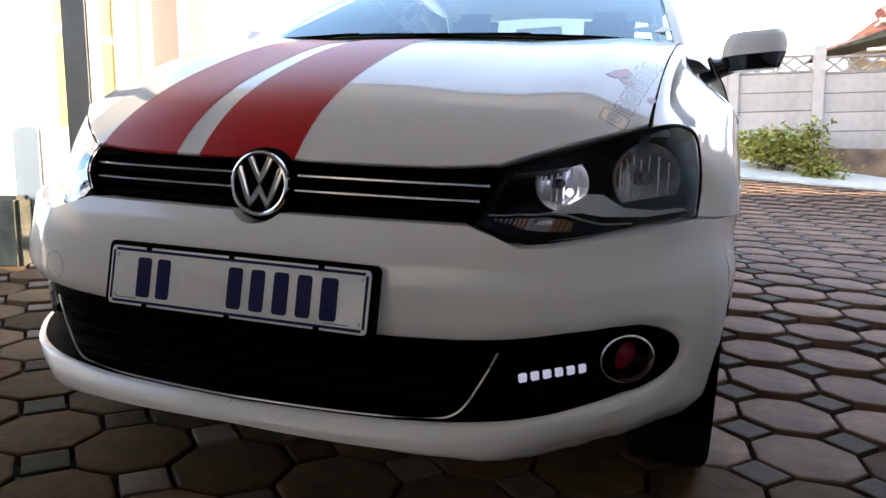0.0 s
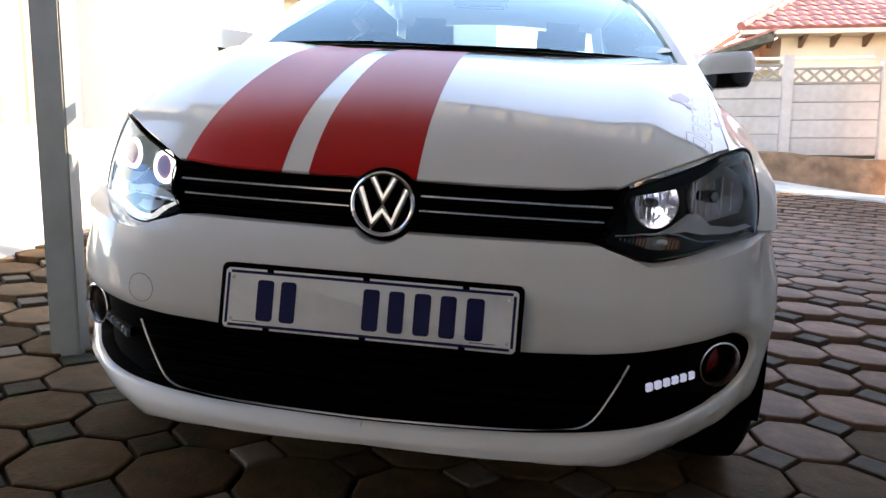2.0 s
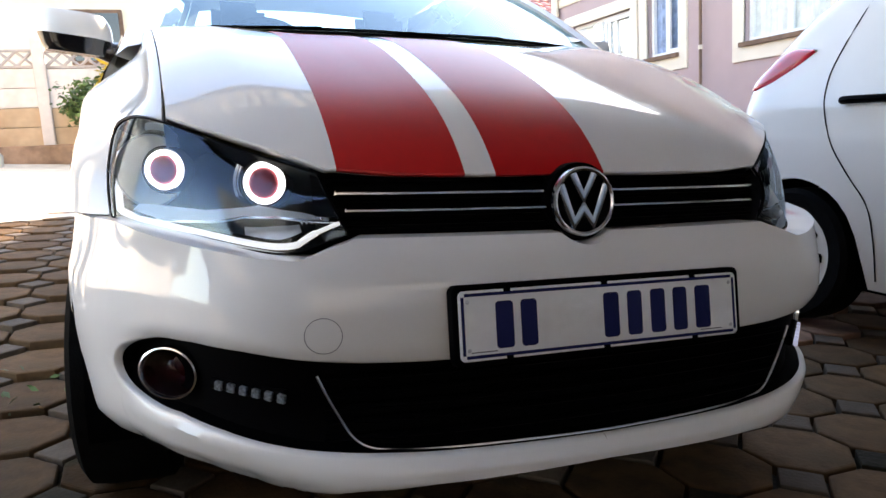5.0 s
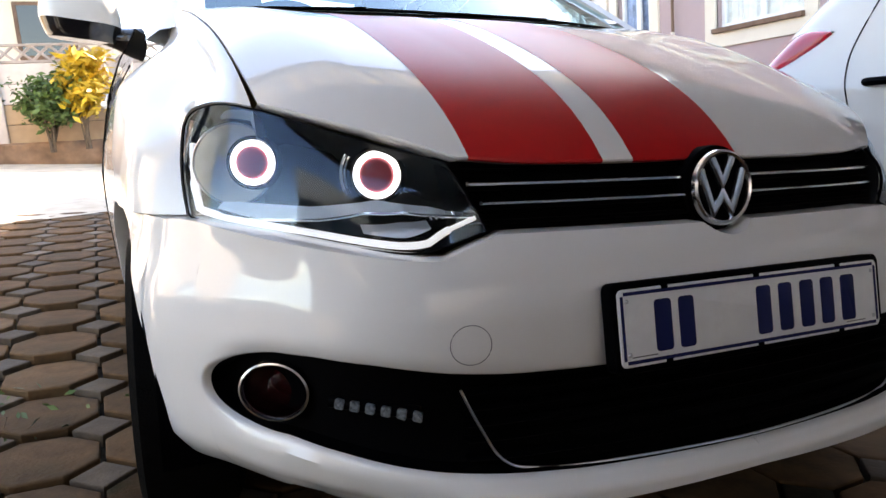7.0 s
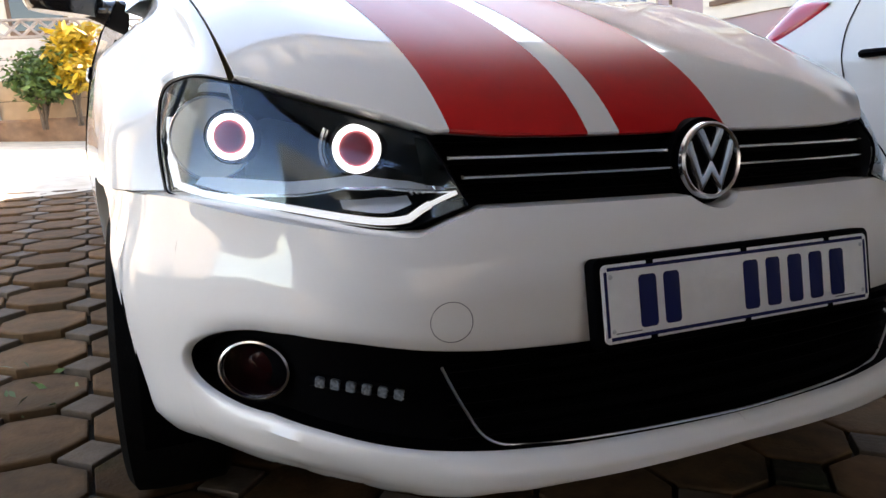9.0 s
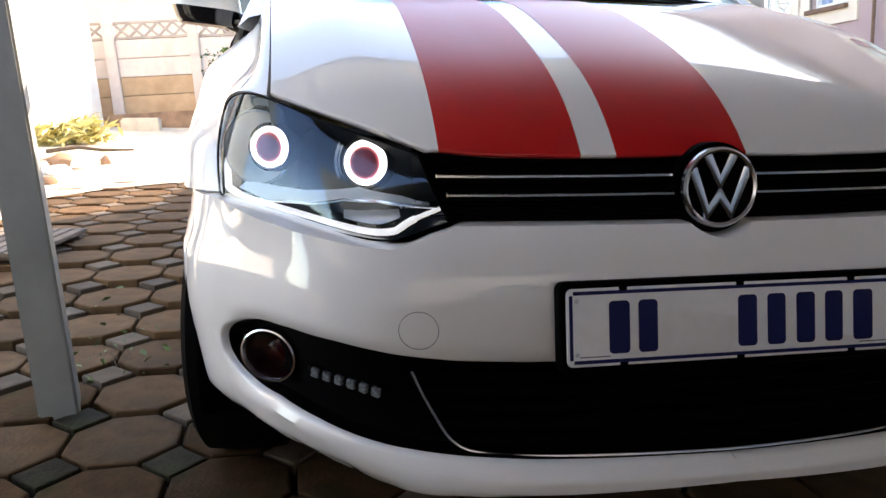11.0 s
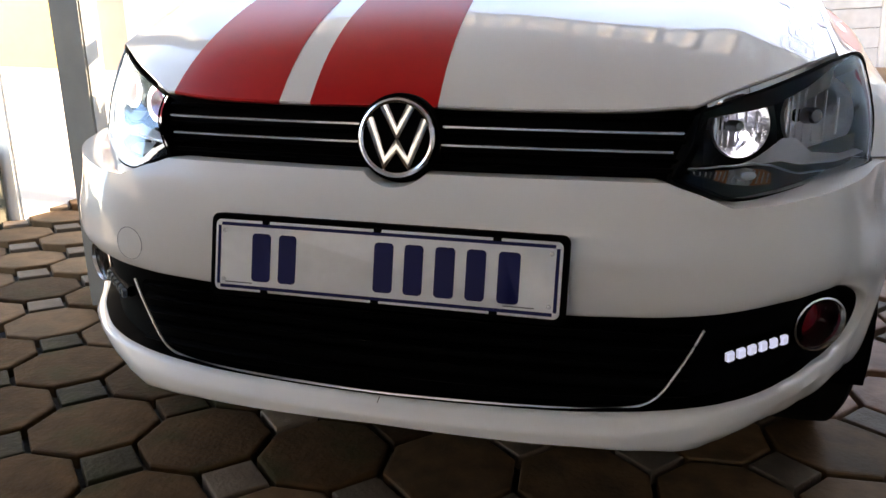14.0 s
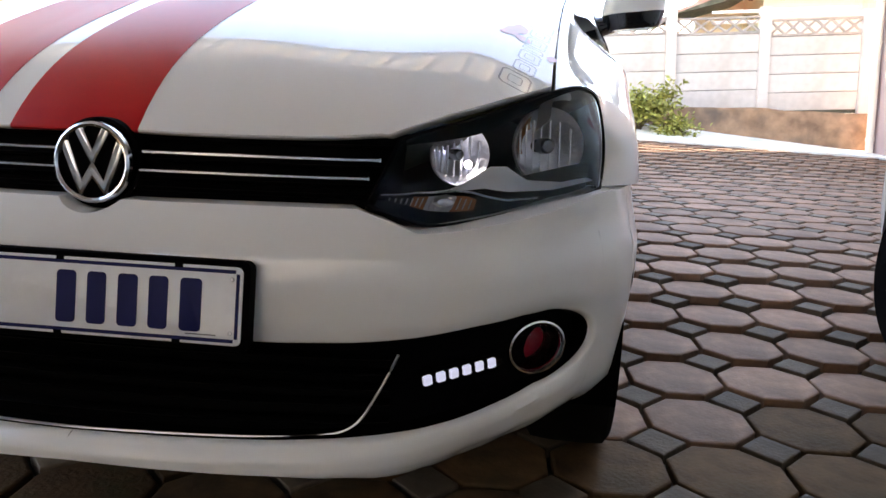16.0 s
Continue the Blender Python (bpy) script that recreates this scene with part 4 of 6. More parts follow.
def headlight(s, modified):
    shell = grid([[lens(k, v / 8, .165 if 0 < v < 8 and 0 < k < 40 else .004) for v in range(9)] for k in range(41)])
    hl = part("headlight", mir(shell, s), BLACK if modified else HOUSING, car, "blacked-out headlight with two lit halo projectors and a light bar" if modified else "headlight with two clear reflectors and an amber indicator")
    # seal round the lens
    loop = [lens(k, 0) for k in range(41)] + [lens(40, v / 10) for v in range(1, 10)] + [lens(k, 1) for k in range(40, -1, -1)] + [lens(0, v / 10) for v in range(9, 0, -1)]
    part("lens_seal", mir(tube(loop, .0016 if modified else .0028, sides=8, closed=True), s), BLACK, hl)
    if not modified:
        part("lens_mask", mir(sweep([(0, 1.0), (40, 1.0)], [(0, .86), (7, .81), (14, .795), (20, .85), (26, .93), (34, .99)], 0, 34, .0012, .0012), s), BLACK, hl, "black mask along the top of the lens")
        part("lens_mask", mir(grid([[lens(k, v / 8, .0012) for v in range(9)] for k in range(0, 3)]), s), BLACK, hl)
    out = Vector((.40, -.90, .05))
    if modified:
        for x, y, z, r in ((.676, .402, .760, .0283), (.516, .256, .742, .0283)):
            m = facing((x, y, z), out + Vector((.05, 0, 0)))
            part("projector_housing", mir(lathe([(r * 1.55, -.02), (r * 1.52, .0), (r * 1.40, .004), (r * 1.36, -.02), (r * 1.2, -.05)], m, 40), s), BLACK, hl)
            part("halo_ring", mir(lathe([(r * .94, .002), (r * .97, .007), (r * 1.22, .007), (r * 1.29, .001), (r * 1.25, -.006), (r * .94, -.006)], m, 44), s), HALO, hl, "lit white halo ring")
            part("projector_lens", mir(lathe([(0, .012), (r * .4, .011), (r * .75, .008), (r * .93, .003), (r * .95, -.003)], m, 36), s), PROJECTOR, hl, "purple-red tinted projector lens")
        for rr in (1.72, 1.95):
            m = facing((.512, .262, .742), out + Vector((.05, 0, 0)))
            arc = [m @ Vector((.030 * rr * math.cos(radians(a)), .030 * rr * math.sin(radians(a)), -.004)) for a in range(-32, 33, 8)]
            part("chrome_arc", mir(tube(arc, .0028, sides=6), s), CHROME, hl)
        # chrome bowl behind the outer projector; a sunlit wall's cream reflection is its colour
        m = facing((.700, .440, .757), out)
        part("reflector", mir(bowl(m, .062, .04), s), WARMBOWL, hl)
        part("reflector_rim", mir(lathe([(.064, .003), (.066, .006), (.068, .003), (.066, .0)], m, 44), s), SATIN, hl)
        # light bar along the foot and up the outer side
        pts = [lens(k, lin(k, [(1, .21), (6, .15), (11, .085), (16, .075), (20, .07), (34, .065), (38, .10), (40, .20)]), .014) for k in range(1, 39)]
        pts += [lens(39, v, .016) for v in (.34, .5, .62, .74)]
        bm = tube(pts[5:36], .0054, sides=8)
        tube(pts[:7], .0036, bm, 8)
        tube(pts[34:], .0066, bm, 8)
        part("light_bar", mir(bm, s), DAYBAR, hl, "white day-running light bar")
        # swept silver bezel between the projectors and the light bar, indicator bowl under it
        up = [(1, .30), (7, .42), (12, .45), (15, .46), (20, .37), (25, .28), (35, .20)]
        low = [(1, .22), (5, .27), (12, .34), (18, .30), (24, .18), (30, .10), (35, .13)]
        part("bezel", mir(sweep(up, low, 1, 35, .030, .016), s), BRIGHT, hl, "swept silver bezel")
        part("bezel_line", mir(tube([lens(k, lin(k, low), .014) for k in range(1, 32)], .0024, sides=6), s), CHROME, hl)
        part("indicator_facet", mir(sweep([(9, .30), (14, .29), (20, .22)], [(9, .20), (14, .15), (20, .14)], 9, 20, .034, .022), s), SILVER, hl)
        for k in range(4, 9):
            part("reflector_rib", mir(tube([lens(k, .27, .022), lens(k, .34, .026)], .0018, sides=6), s), CHROME, hl)
    else:
        for x, y, z, r in ((.522, .300, .733, .050), (.672, .440, .747, .068)):
            m = facing((x, y, z), out)
            part("reflector", mir(bowl(m, r, .055), s), BOWL, hl, "bright ribbed reflector bowl")
            m2 = m @ pose(0, 0, -.03)
            q = 1.0 if r < .06 else 1.5
            part("bulb_shield", mir(lathe([(0, .028), (.007 * q, .028), (.0095 * q, .024), (.010 * q, .0)], m2, 24), s), SILVERD, hl)
            bm = bmesh.new()
            for q in range(-3, 4):
                h = math.sqrt(max(0, 1 - (q / 3.6) ** 2)) * r * .86
                tube([m @ Vector((q * r * .25, -h, -.035 + .02 * (q / 3) ** 2)), m @ Vector((q * r * .25, h, -.035 + .02 * (q / 3) ** 2))], .0022, bm, 6)
            part("reflector_flutes", mir(bm, s), BOWL, hl)
            if r > .06:
                # Amber reflection in the bowl, put in as a coloured patch.
                inner = math.pi if (m.to_3x3() @ Vector((1, 0, 0))).x > 0 else 0.0
                patch = [[m @ Vector((r * f * math.cos(inner + radians(a)), r * f * math.sin(inner + radians(a)), .003 - .055 * (1 - f ** 2.6))) for f in (.55, .65, .75, .85, .93)] for a in range(-58, 25, 8)]
                part("amber_reflection_band", mir(grid(patch), s), AMBER, hl, "amber reflection coloured into the outer reflector")
        m = facing((.534, .325, .716), out)
        part("sidelight_bulb", mir(lathe([(0, .008), (.005, .007), (.0075, .0), (.006, -.008)], m, 16), s), BULB, hl, "lit sidelight bulb")
        part("lower_housing", mir(band(.02, .30, .030, .028, 1, 39), s), BLACK, hl)
        up = [(12, .30), (16, .36), (20, .46), (23, .42), (27, .25), (32, .165), (38, .15)]
        low = [(12, .285), (16, .285), (20, .265), (24, .185), (30, .115), (38, .105)]
        part("bezel", mir(sweep(up, low, 12, 38, .026, .012), s), BRIGHT, hl, "silver sweep under the reflectors")
        edge = [(2, .17), (8, .26), (14, .30), (18, .25), (24, .115), (28, .08)]
        part("bezel_line", mir(tube([lens(k, lin(k, edge), .008) for k in range(2, 29)], .0019, sides=6), s), CHROME, hl)
        # indicator: clear and amber facets side by side
        for k0, k1, m in ((4, 8, SILVERD), (8, 11, AMBER), (11, 16, SATIN), (16, 20, AMBER)):
            part("indicator_facet", mir(sweep([(2, .16), (8, .245), (14, .28), (18, .235), (21, .16)], [(2, .13), (8, .14), (14, .13), (21, .09)], k0, k1, .020, .012), s), m, hl)
        for k in range(4, 20):
            part("indicator_rib", mir(tube([lens(k, lin(k, [(4, .15), (14, .145), (20, .11)]), .011), lens(k, lin(k, [(4, .18), (14, .27), (20, .17)]), .015)], .0012, sides=5), s), SATIN, hl)
        m = facing(lens(14, .20, .008), out) @ Matrix.Diagonal((1.6, .8, 1, 1))
        part("indicator_bulb", mir(lathe([(0, .010), (.008, .007), (.011, -.004)], m, 20), s), SATIN, hl)
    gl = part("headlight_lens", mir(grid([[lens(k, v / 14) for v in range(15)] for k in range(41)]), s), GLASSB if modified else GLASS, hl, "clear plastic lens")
    gl.visible_shadow = False


headlight(-1, True)
headlight(1, False)


# ---- fog lamps and led strips ----
def fog(s, lit):
    c = Vector((.684, .262, .423)) if s < 0 else Vector((.669, .246, .423))
    m = facing(c + Vector((-.003, .007, 0)), (.56, -.83, .02)) @ Matrix.Diagonal((1.24, 1.0, 1, 1))
    ring = part("fog_lamp", mir(lathe([(.0410, .004), (.0428, .010), (.0456, .009), (.0465, .0), (.046, -.03), (.040, -.03), (.0405, .004)], m, 48), s), CHROME, bumper, "round fog lamp in a thin chrome ring")
    part("fog_bowl", mir(lathe([(.041, .002), (.036, -.02), (.02, -.038), (0, -.042)], m, 40), s), FOGLENS, ring, "dark projector bowl")
    part("fog_projector", mir(lathe([(0, -.012), (.014, -.014), (.028, -.021), (.035, -.032)], m, 32), s), FOGRED if lit else FOGDIM, ring, "deep red projector dome" if lit else "dark projector dome")
    part("fog_glass", mir(lathe([(0, .006), (.02, .005), (.035, .0035), (.041, .002)], m, 40), s), FOGGLASS, ring).visible_shadow = False
    dx = .008 if s < 0 else .0
    dy = .018 if s < 0 else .0
    a, b = Vector((.508 + dx, .092 + dy, .4145)), Vector((.598 + dx, .172 + dy, .4195))
    out = Vector((.62, -.78, 0))
    strip = part("led_strip", mir(tube([a + Vector((-.008, .004, 0)), b + Vector((.008, .012, 0))], .010, sides=10), s), BLACK, bumper, "strip of six small led lamps")
    for k in range(6):
        m = facing(a.lerp(b, k / 5) + Vector((.001, -.0085, 0)), out)
        bm = boxed(-.0070, .0070, -.0074, .0074, -.006, .0018, .0014, m @ pose(0, 0, 0, 0, 0, 8))
        part("led", mir(bm, s), LEDON if lit else LEDOFF, strip)


fog(-1, False)
fog(1, True)


# ---- ground ----
def on_drive(x, y, lift=0.0):
    return TILT @ Vector((x, y, lie(x, y) + lift))


xs = [-60, -30, -15] + [-9 + .6 * k for k in range(31)] + [15, 30, 60]
ys = [-60, -30, -12] + [-7 + .4 * k for k in range(46)] + [16, 30, 60, 120]
ground = part("ground", grid([[on_drive(x, y, -.034) for y in ys] for x in xs]), SOIL, None, smooth=True)
tagged(ground, "dark soil under the paving, spreading past the drive", "ground", kind="structure")
xs = [-9 + .5 * k for k in range(18)]
ys = [4.3 + .4 * k for k in range(14)]
rows = []
for k in range(35):
    x = -9 + .3 * k
    row = []
    for j in range(20):
        y = lin(x, [(-9, 2.2), (-2.7, 3.2), (-2.3, 4.3), (-1.0, 5.0), (.4, 7.8), (1.2, 9.0)])
        y = y + (9.9 - y) * j / 19
        row.append(on_drive(x, y, .004 + .012 * noise.noise(Vector((x * 2, y * 2, 0)))))
    rows.append(row)
tagged(part("sand_yard", grid(rows), SAND), "sunlit sandy yard behind the paving", "ground", kind="structure")
rows = [[on_drive(x, y, h + r * lin(x, [(1.5, .20), (5.2, .0)])) for y, h, r in ((9.02, -.03, 0), (9.02, .02, 0), (9.06, .028, 0), (9.6, .03, .55), (10.2, .035, 1))] for x in [-1.2 + .4 * k for k in range(18)]]
tagged(part("pavement", grid(rows), CONCRETE), "pale concrete strip with a low kerb at the wall's foot", "pavement", kind="structure")

# ---- back wall of precast panels ----
WALLY = 10.3
wall = empty("wall_north", upright(2, WALLY, .4))
tagged(wall, "pale precast concrete garden wall with a lattice top course", "wall", kind="structure")
POSTS = [-6.55, -5.05, -3.55, -2.38, -.95, .40, 1.60, 2.72, 4.05, 5.46]


def post_mesh():
    bm = boxed(-.075, .075, -.085, .065, 0, 1.52, .012)
    return bm


def base_z(x):
    return lin(x, [(-6, .97), (-2.3, .97), (0, .92), (2.7, .85), (4.0, .81), (4.8, .77), (5.5, .72)])


pm = None
panels, soil_bounce = {}, {}
for n, x in enumerate(POSTS):
    z0 = base_z(x)
    if pm is None:
        p = part("post", post_mesh(), PRECAST, wall)
        pm = p.data
    else:
        p = new("post", pm)
        p.parent = wall
    p.matrix_basis = pose(x, WALLY, z0 - .06)
    if n + 1 == len(POSTS):
        break
    x1 = POSTS[n + 1]
    w = round(x1 - x - .15, 3)
    zb = base_z((x + x1) / 2)
    if w not in panels:
        panels[w] = boxed(0, w, -.025, .025, .002, .2615, .009)
        me = bpy.data.meshes.new("panel")
        panels[w].to_mesh(me)
        panels[w].free()
        me.materials.append(PRECAST)
        panels[w] = me
        soil_bounce[w] = me.copy()
        soil_bounce[w].materials.clear()
        soil_bounce[w].materials.append(PRECASTD)
    # The two lower courses on the left carry soil and painted sand bounce.
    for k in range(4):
        q = new("panel", panels[w] if k > 1 or x > 1 else soil_bounce[w])
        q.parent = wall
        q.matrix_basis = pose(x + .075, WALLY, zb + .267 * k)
    part("backing", boxed(x + .05, x1 - .05, WALLY + .0, WALLY + .018, zb - .05, zb + 4 * .267), MOSS, wall)
    # lattice course: rails and crossed bars
    bm = bmesh.new()
    z1 = zb + 4 * .267
    box(bm, x + .075, x1 - .075, WALLY - .03, WALLY + .03, z1, z1 + .035, .005)
    box(bm, x + .075, x1 - .075, WALLY - .03, WALLY + .03, z1 + .218, z1 + .25, .005)
    cells = max(2, round(w / .22))
    for c in range(cells):
        xa, xb = x + .075 + w * c / cells, x + .075 + w * (c + 1) / cells
        for za, zc in ((z1 + .03, z1 + .222), (z1 + .222, z1 + .03)):
            tube([(xa, WALLY, za), (xb, WALLY, zc)], .021, bm, 6)
    part("lattice", bm, LATTICE, wall, "pierced lattice panel")
bm = bmesh.new()
rows = []
for k in range(61):
    x = -7 + .21 * k
    h = base_z(x) + (.012 if x < 4.3 else -.02) + .015 * noise.noise(Vector((x * 3, 0, 0)))
    b = -.2
    j = .05 * noise.noise(Vector((x * 1.5, 5, 0)))
    rows.append([(x, WALLY - .34 + j * 1.4, b), (x, WALLY - .26 + j, (b + h) * .6), (x, WALLY - .20 + j * .6, h - .03), (x, WALLY - .17, h), (x, WALLY + .2, h)])
plinth = part("plinth", grid(rows), PLINTH)
plinth.matrix_basis = upright(2, WALLY, .4)
tagged(plinth, "rough brown-stained retaining plinth under the wall", "plinth", kind="structure")


# ---- houses ----
def window(parent, plane_x, y0, y1, z0, z1, face, curtain, open_sash=False, mullions=(.33, .66)):
    """A window in a wall that lies in the plane x = plane_x and looks towards -x (face = -1) or +x."""
    f = face
    w = empty("window")
    w.parent = parent
    t = .05

    def slab(name, ya, yb, za, zb, d0, d1, material, bevel=.004):
        a, b = sorted((plane_x + f * d0, plane_x + f * d1))
        return part(name, boxed(a, b, ya, yb, za, zb, bevel), material, w)

    s = .16
    slab("surround", y0 - s, y1 + s, z1, z1 + s, -.02, .028, CREAM)
    slab("surround", y0 - s, y1 + s, z0 - s, z0, -.02, .028, CREAM)
    slab("surround", y0 - s, y0, z0, z1, -.02, .028, CREAM)
    slab("surround", y1, y1 + s, z0, z1, -.02, .028, CREAM)
    slab("window_sill", y0 - .02, y1 + .02, z0 - .005, z0 + .045, -.10, .075, TIMBER)
    for ya, yb, za, zb in ((y0, y1, z1 - t, z1), (y0, y1, z0 + .046, z0 + .046 + t), (y0, y0 + t, z0 + .096, z1 - t), (y1 - t, y1, z0 + .096, z1 - t)):
        slab("frame", ya, yb, za, zb, -.12, -.07, FRAMEW)
    for q in mullions:
        yy = y0 + (y1 - y0) * q
        slab("mullion", yy - .03, yy + .03, z0 + .096, z1 - t, -.118, -.068, FRAMEW)
    far = y1 - t if not open_sash else y1 - .32 * (y1 - y0)
    px = plane_x - f * .095
    quad = [[(px, y0 + t, z0 + .09), (px, y0 + t, z1 - t)], [(px, far, z0 + .09), (px, far, z1 - t)]]
    pane = part("pane", grid(quad if f < 0 else quad[::-1]), WINDOW, w, smooth=False)
    pane.visible_shadow = False
    rows = []
    for k in range(49):
        y = y0 + (y1 - y0) * k / 48
        d = -.150 + .014 * math.sin(k * 1.9) + .008 * math.sin(k * .7)
        rows.append([(plane_x + f * d, y, z0), (plane_x + f * (d + .01), y, z1)])
    part("curtain", grid(rows), curtain, w)
    if open_sash:
        m = Matrix.Translation((plane_x - f * .07, y1 - .04 if open_sash > 0 else y0 + .04, 0)) @ Matrix.Rotation(radians(-28 * f * open_sash), 4, "Z")
        bm = bmesh.new()
        L = (y1 - y0) * .32 * (-1 if open_sash > 0 else 1)
        for ya, yb, za, zb in ((0, L, z1 - t - .04, z1 - t), (0, L, z0 + .1, z0 + .14), (0, .04 * (L / abs(L)), z0 + .1, z1 - t), (L - .04 * (L / abs(L)), L, z0 + .1, z1 - t)):
            box(bm, -.018, .018, min(ya, yb), max(ya, yb), za, zb, .003)
        part("open_sash", put(bm, m), FRAMEW, w, "opened white sash")
        bm = bmesh.new()
        ya, yb = y0 + .02, y0 + .44 * (y1 - y0)
        xa, xb = sorted((plane_x - f * .066, plane_x - f * .030))
        for a, b, za, zb in ((ya, yb, z1 - .09, z1 - .03), (ya, yb, z0 + .06, z0 + .12), (ya, ya + .055, z0 + .12, z1 - .09), (yb - .055, yb, z0 + .12, z1 - .09)):
            box(bm, xa, xb, a, b, za, zb, .004)
        part("closed_sash", bm, FRAMEW, w, "closed white sash")
    return w


# mauve house beside the drive
PX = 5.4
mauve = empty("house", upright(PX, 7, .3))
tagged(mauve, "mauve plastered house with cream window surrounds and white frames", "house")
OPEN = [(7.62, 9.25, 1.60, 2.66), (6.60, 7.26, 1.88, 2.80), (4.35, 5.50, 1.84, 2.80)]
bm = bmesh.new()
edges = sorted({-7.0, 9.8, *[v for o in OPEN for v in o[:2]]})
for a, b in zip(edges, edges[1:]):
    hole = next((o for o in OPEN if o[0] <= (a + b) / 2 <= o[1]), None)
    for z0, z1 in (((-.4, hole[2]), (hole[3], 4.6)) if hole else ((-.4, 4.6),)):
        box(bm, PX, PX + .22, a, b, z0, z1)
bmesh.ops.remove_doubles(bm, verts=bm.verts[:], dist=.0005)
part("wall", bm, PINKWALL, mauve, smooth=False)
part("end_wall", boxed(PX + .22, PX + 6, 9.58, 9.8, -.4, 4.6), PINKWALL, mauve, smooth=False)
part("corner_strip", boxed(PX - .03, PX + .1, 9.68, 9.83, -.4, 4.6, .01), CREAM, mauve)
part("band", boxed(PX - .035, PX + .02, -7, 9.82, 3.02, 3.14, .01), CREAM, mauve)
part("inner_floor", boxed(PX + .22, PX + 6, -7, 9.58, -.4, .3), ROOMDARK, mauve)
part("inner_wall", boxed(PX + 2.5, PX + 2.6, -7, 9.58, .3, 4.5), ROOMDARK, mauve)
window(mauve, PX, *OPEN[0], -1, CURTAIN, 1, (.30, .52))
window(mauve, PX, *OPEN[1], -1, CURTAINB, -1, (.5,))
window(mauve, PX, *OPEN[2], -1, CURTAIN, 0, (.5,))
for yy, r in ((9.60, .05), (6.13, .018)):
    pipe = part("downpipe", tube([(PX - .075, yy, -.1), (PX - .075, yy, 4.5)], r, sides=14), CREAM if r > .03 else TIMBER, mauve, "round downpipe")
    for z in (.6, 1.9, 2.9):
        part("bracket", tube([(PX - .075, yy, z), (PX - .075, yy, z + .05)], r + .008, sides=14), CREAM, pipe)
rows = [[(PX - .45, y, 4.6), (PX + 3, y, 5.4), (PX + 6.4, y, 4.6)] for y in (-7.3, 10.05)]
part("roof", thicken(grid(rows), .08), TILE, mauve, smooth=False)
part("fascia", boxed(PX - .48, PX - .44, -7.3, 10.05, 4.45, 4.63, .005), FRAMEW, mauve)
part("soffit", boxed(PX - .44, PX, -7.3, 10.0, 4.53, 4.55), FRAMEW, mauve)
part("gable", boxed(PX + .3, PX + 5.7, 9.6, 9.79, 4.6, 4.75), PINKWALL, mauve)


# yellow house beyond the wall, with a tiled roof
YY = 14.6
yellow = empty("house", upright(6.5, YY, 2.0))
tagged(yellow, "pale yellow house with a red tiled hip roof behind the wall", "house")
EV = 3.42
part("wall", boxed(5.45, 13, YY, YY + .25, -.5, EV, 0), YELLOW, yellow, smooth=False)
part("side_wall", boxed(5.20, 5.45, YY - .0, YY + 8, -.5, EV, 0), YELLOW, yellow, smooth=False)
part("veranda_wall", boxed(4.2, 5.45, YY + 1.4, YY + 1.6, -.5, EV, 0), YELLOW, yellow, smooth=False)
part("eaves_board", boxed(4.25, 13, YY - .50, YY - .46, EV - .03, EV + .06, .004), CREAM, yellow)
part("soffit", boxed(4.3, 13, YY - .46, YY + .02, EV - .03, EV + .03), YELLOW, yellow)
for k in range(7):
    x = 4.95 + .62 * k
    bm = bmesh.new()
    rows = [[(x - .04, YY, EV - .24), (x - .04, YY - .42, EV - .0), (x - .04, YY, EV)], [(x + .04, YY, EV - .24), (x + .04, YY - .42, EV - .0), (x + .04, YY, EV)]]
    grid(rows, bm, True)
    for r in rows:
        bm.faces.new([bm.verts.new(p) for p in r])
    part("eaves_bracket", bm, TIMBER, yellow)
bm = bmesh.new()
for k in range(4):
    box(bm, 7.02 + .07 * k, 7.06 + .07 * k, YY - .012, YY + .01, 2.98, 3.14, .003)
part("air_vent", bm, CREAM, yellow)
for z in (2.45, 2.62):
    part("washing_rail", tube([(3.6, YY - 2.6, z), (5.9, YY - 2.6, z)], .025), FRAMEW, yellow)
part("roof_deck", grid([[(4.25, YY - .5, EV + .06), (13, YY - .5, EV + .06)], [(7.3, YY + 2.6, EV + 1.75), (13, YY + 2.6, EV + 1.75)]]), TIMBER, yellow, smooth=False)
part("roof_side", grid([[(4.25, YY - .5, EV + .06), (7.3, YY + 2.6, EV + 1.75)], [(4.25, YY + 8, EV + .06), (7.3, YY + 8, EV + 1.75)]]), TILE, yellow, smooth=False)
rows = [[(x, YY - .52, z), (x, YY + 1.4, z)] for x, z in ((3.3, EV - .47), (4.1, EV - .20), (4.95, EV + .10))]
part("lean_to_roof", thicken(grid(rows), .05), TILE, yellow, "low red tiled end of the roof")
rows = [[(x, YY - .50, z), (x, YY - .50, z - h), (x, YY + 1.3, z - h)] for x, z, h in ((3.4, EV - .47, .03), (4.1, EV - .235, .12), (4.9, EV + .04, .20))]
part("lean_to_soffit", grid(rows), MOSS, yellow, "dark boards under the low roof end")
slope = Vector((0, 3.1, 1.69))
U = slope.normalized()
me = None
rest = bmesh.new()
wa, wu = .23, .32
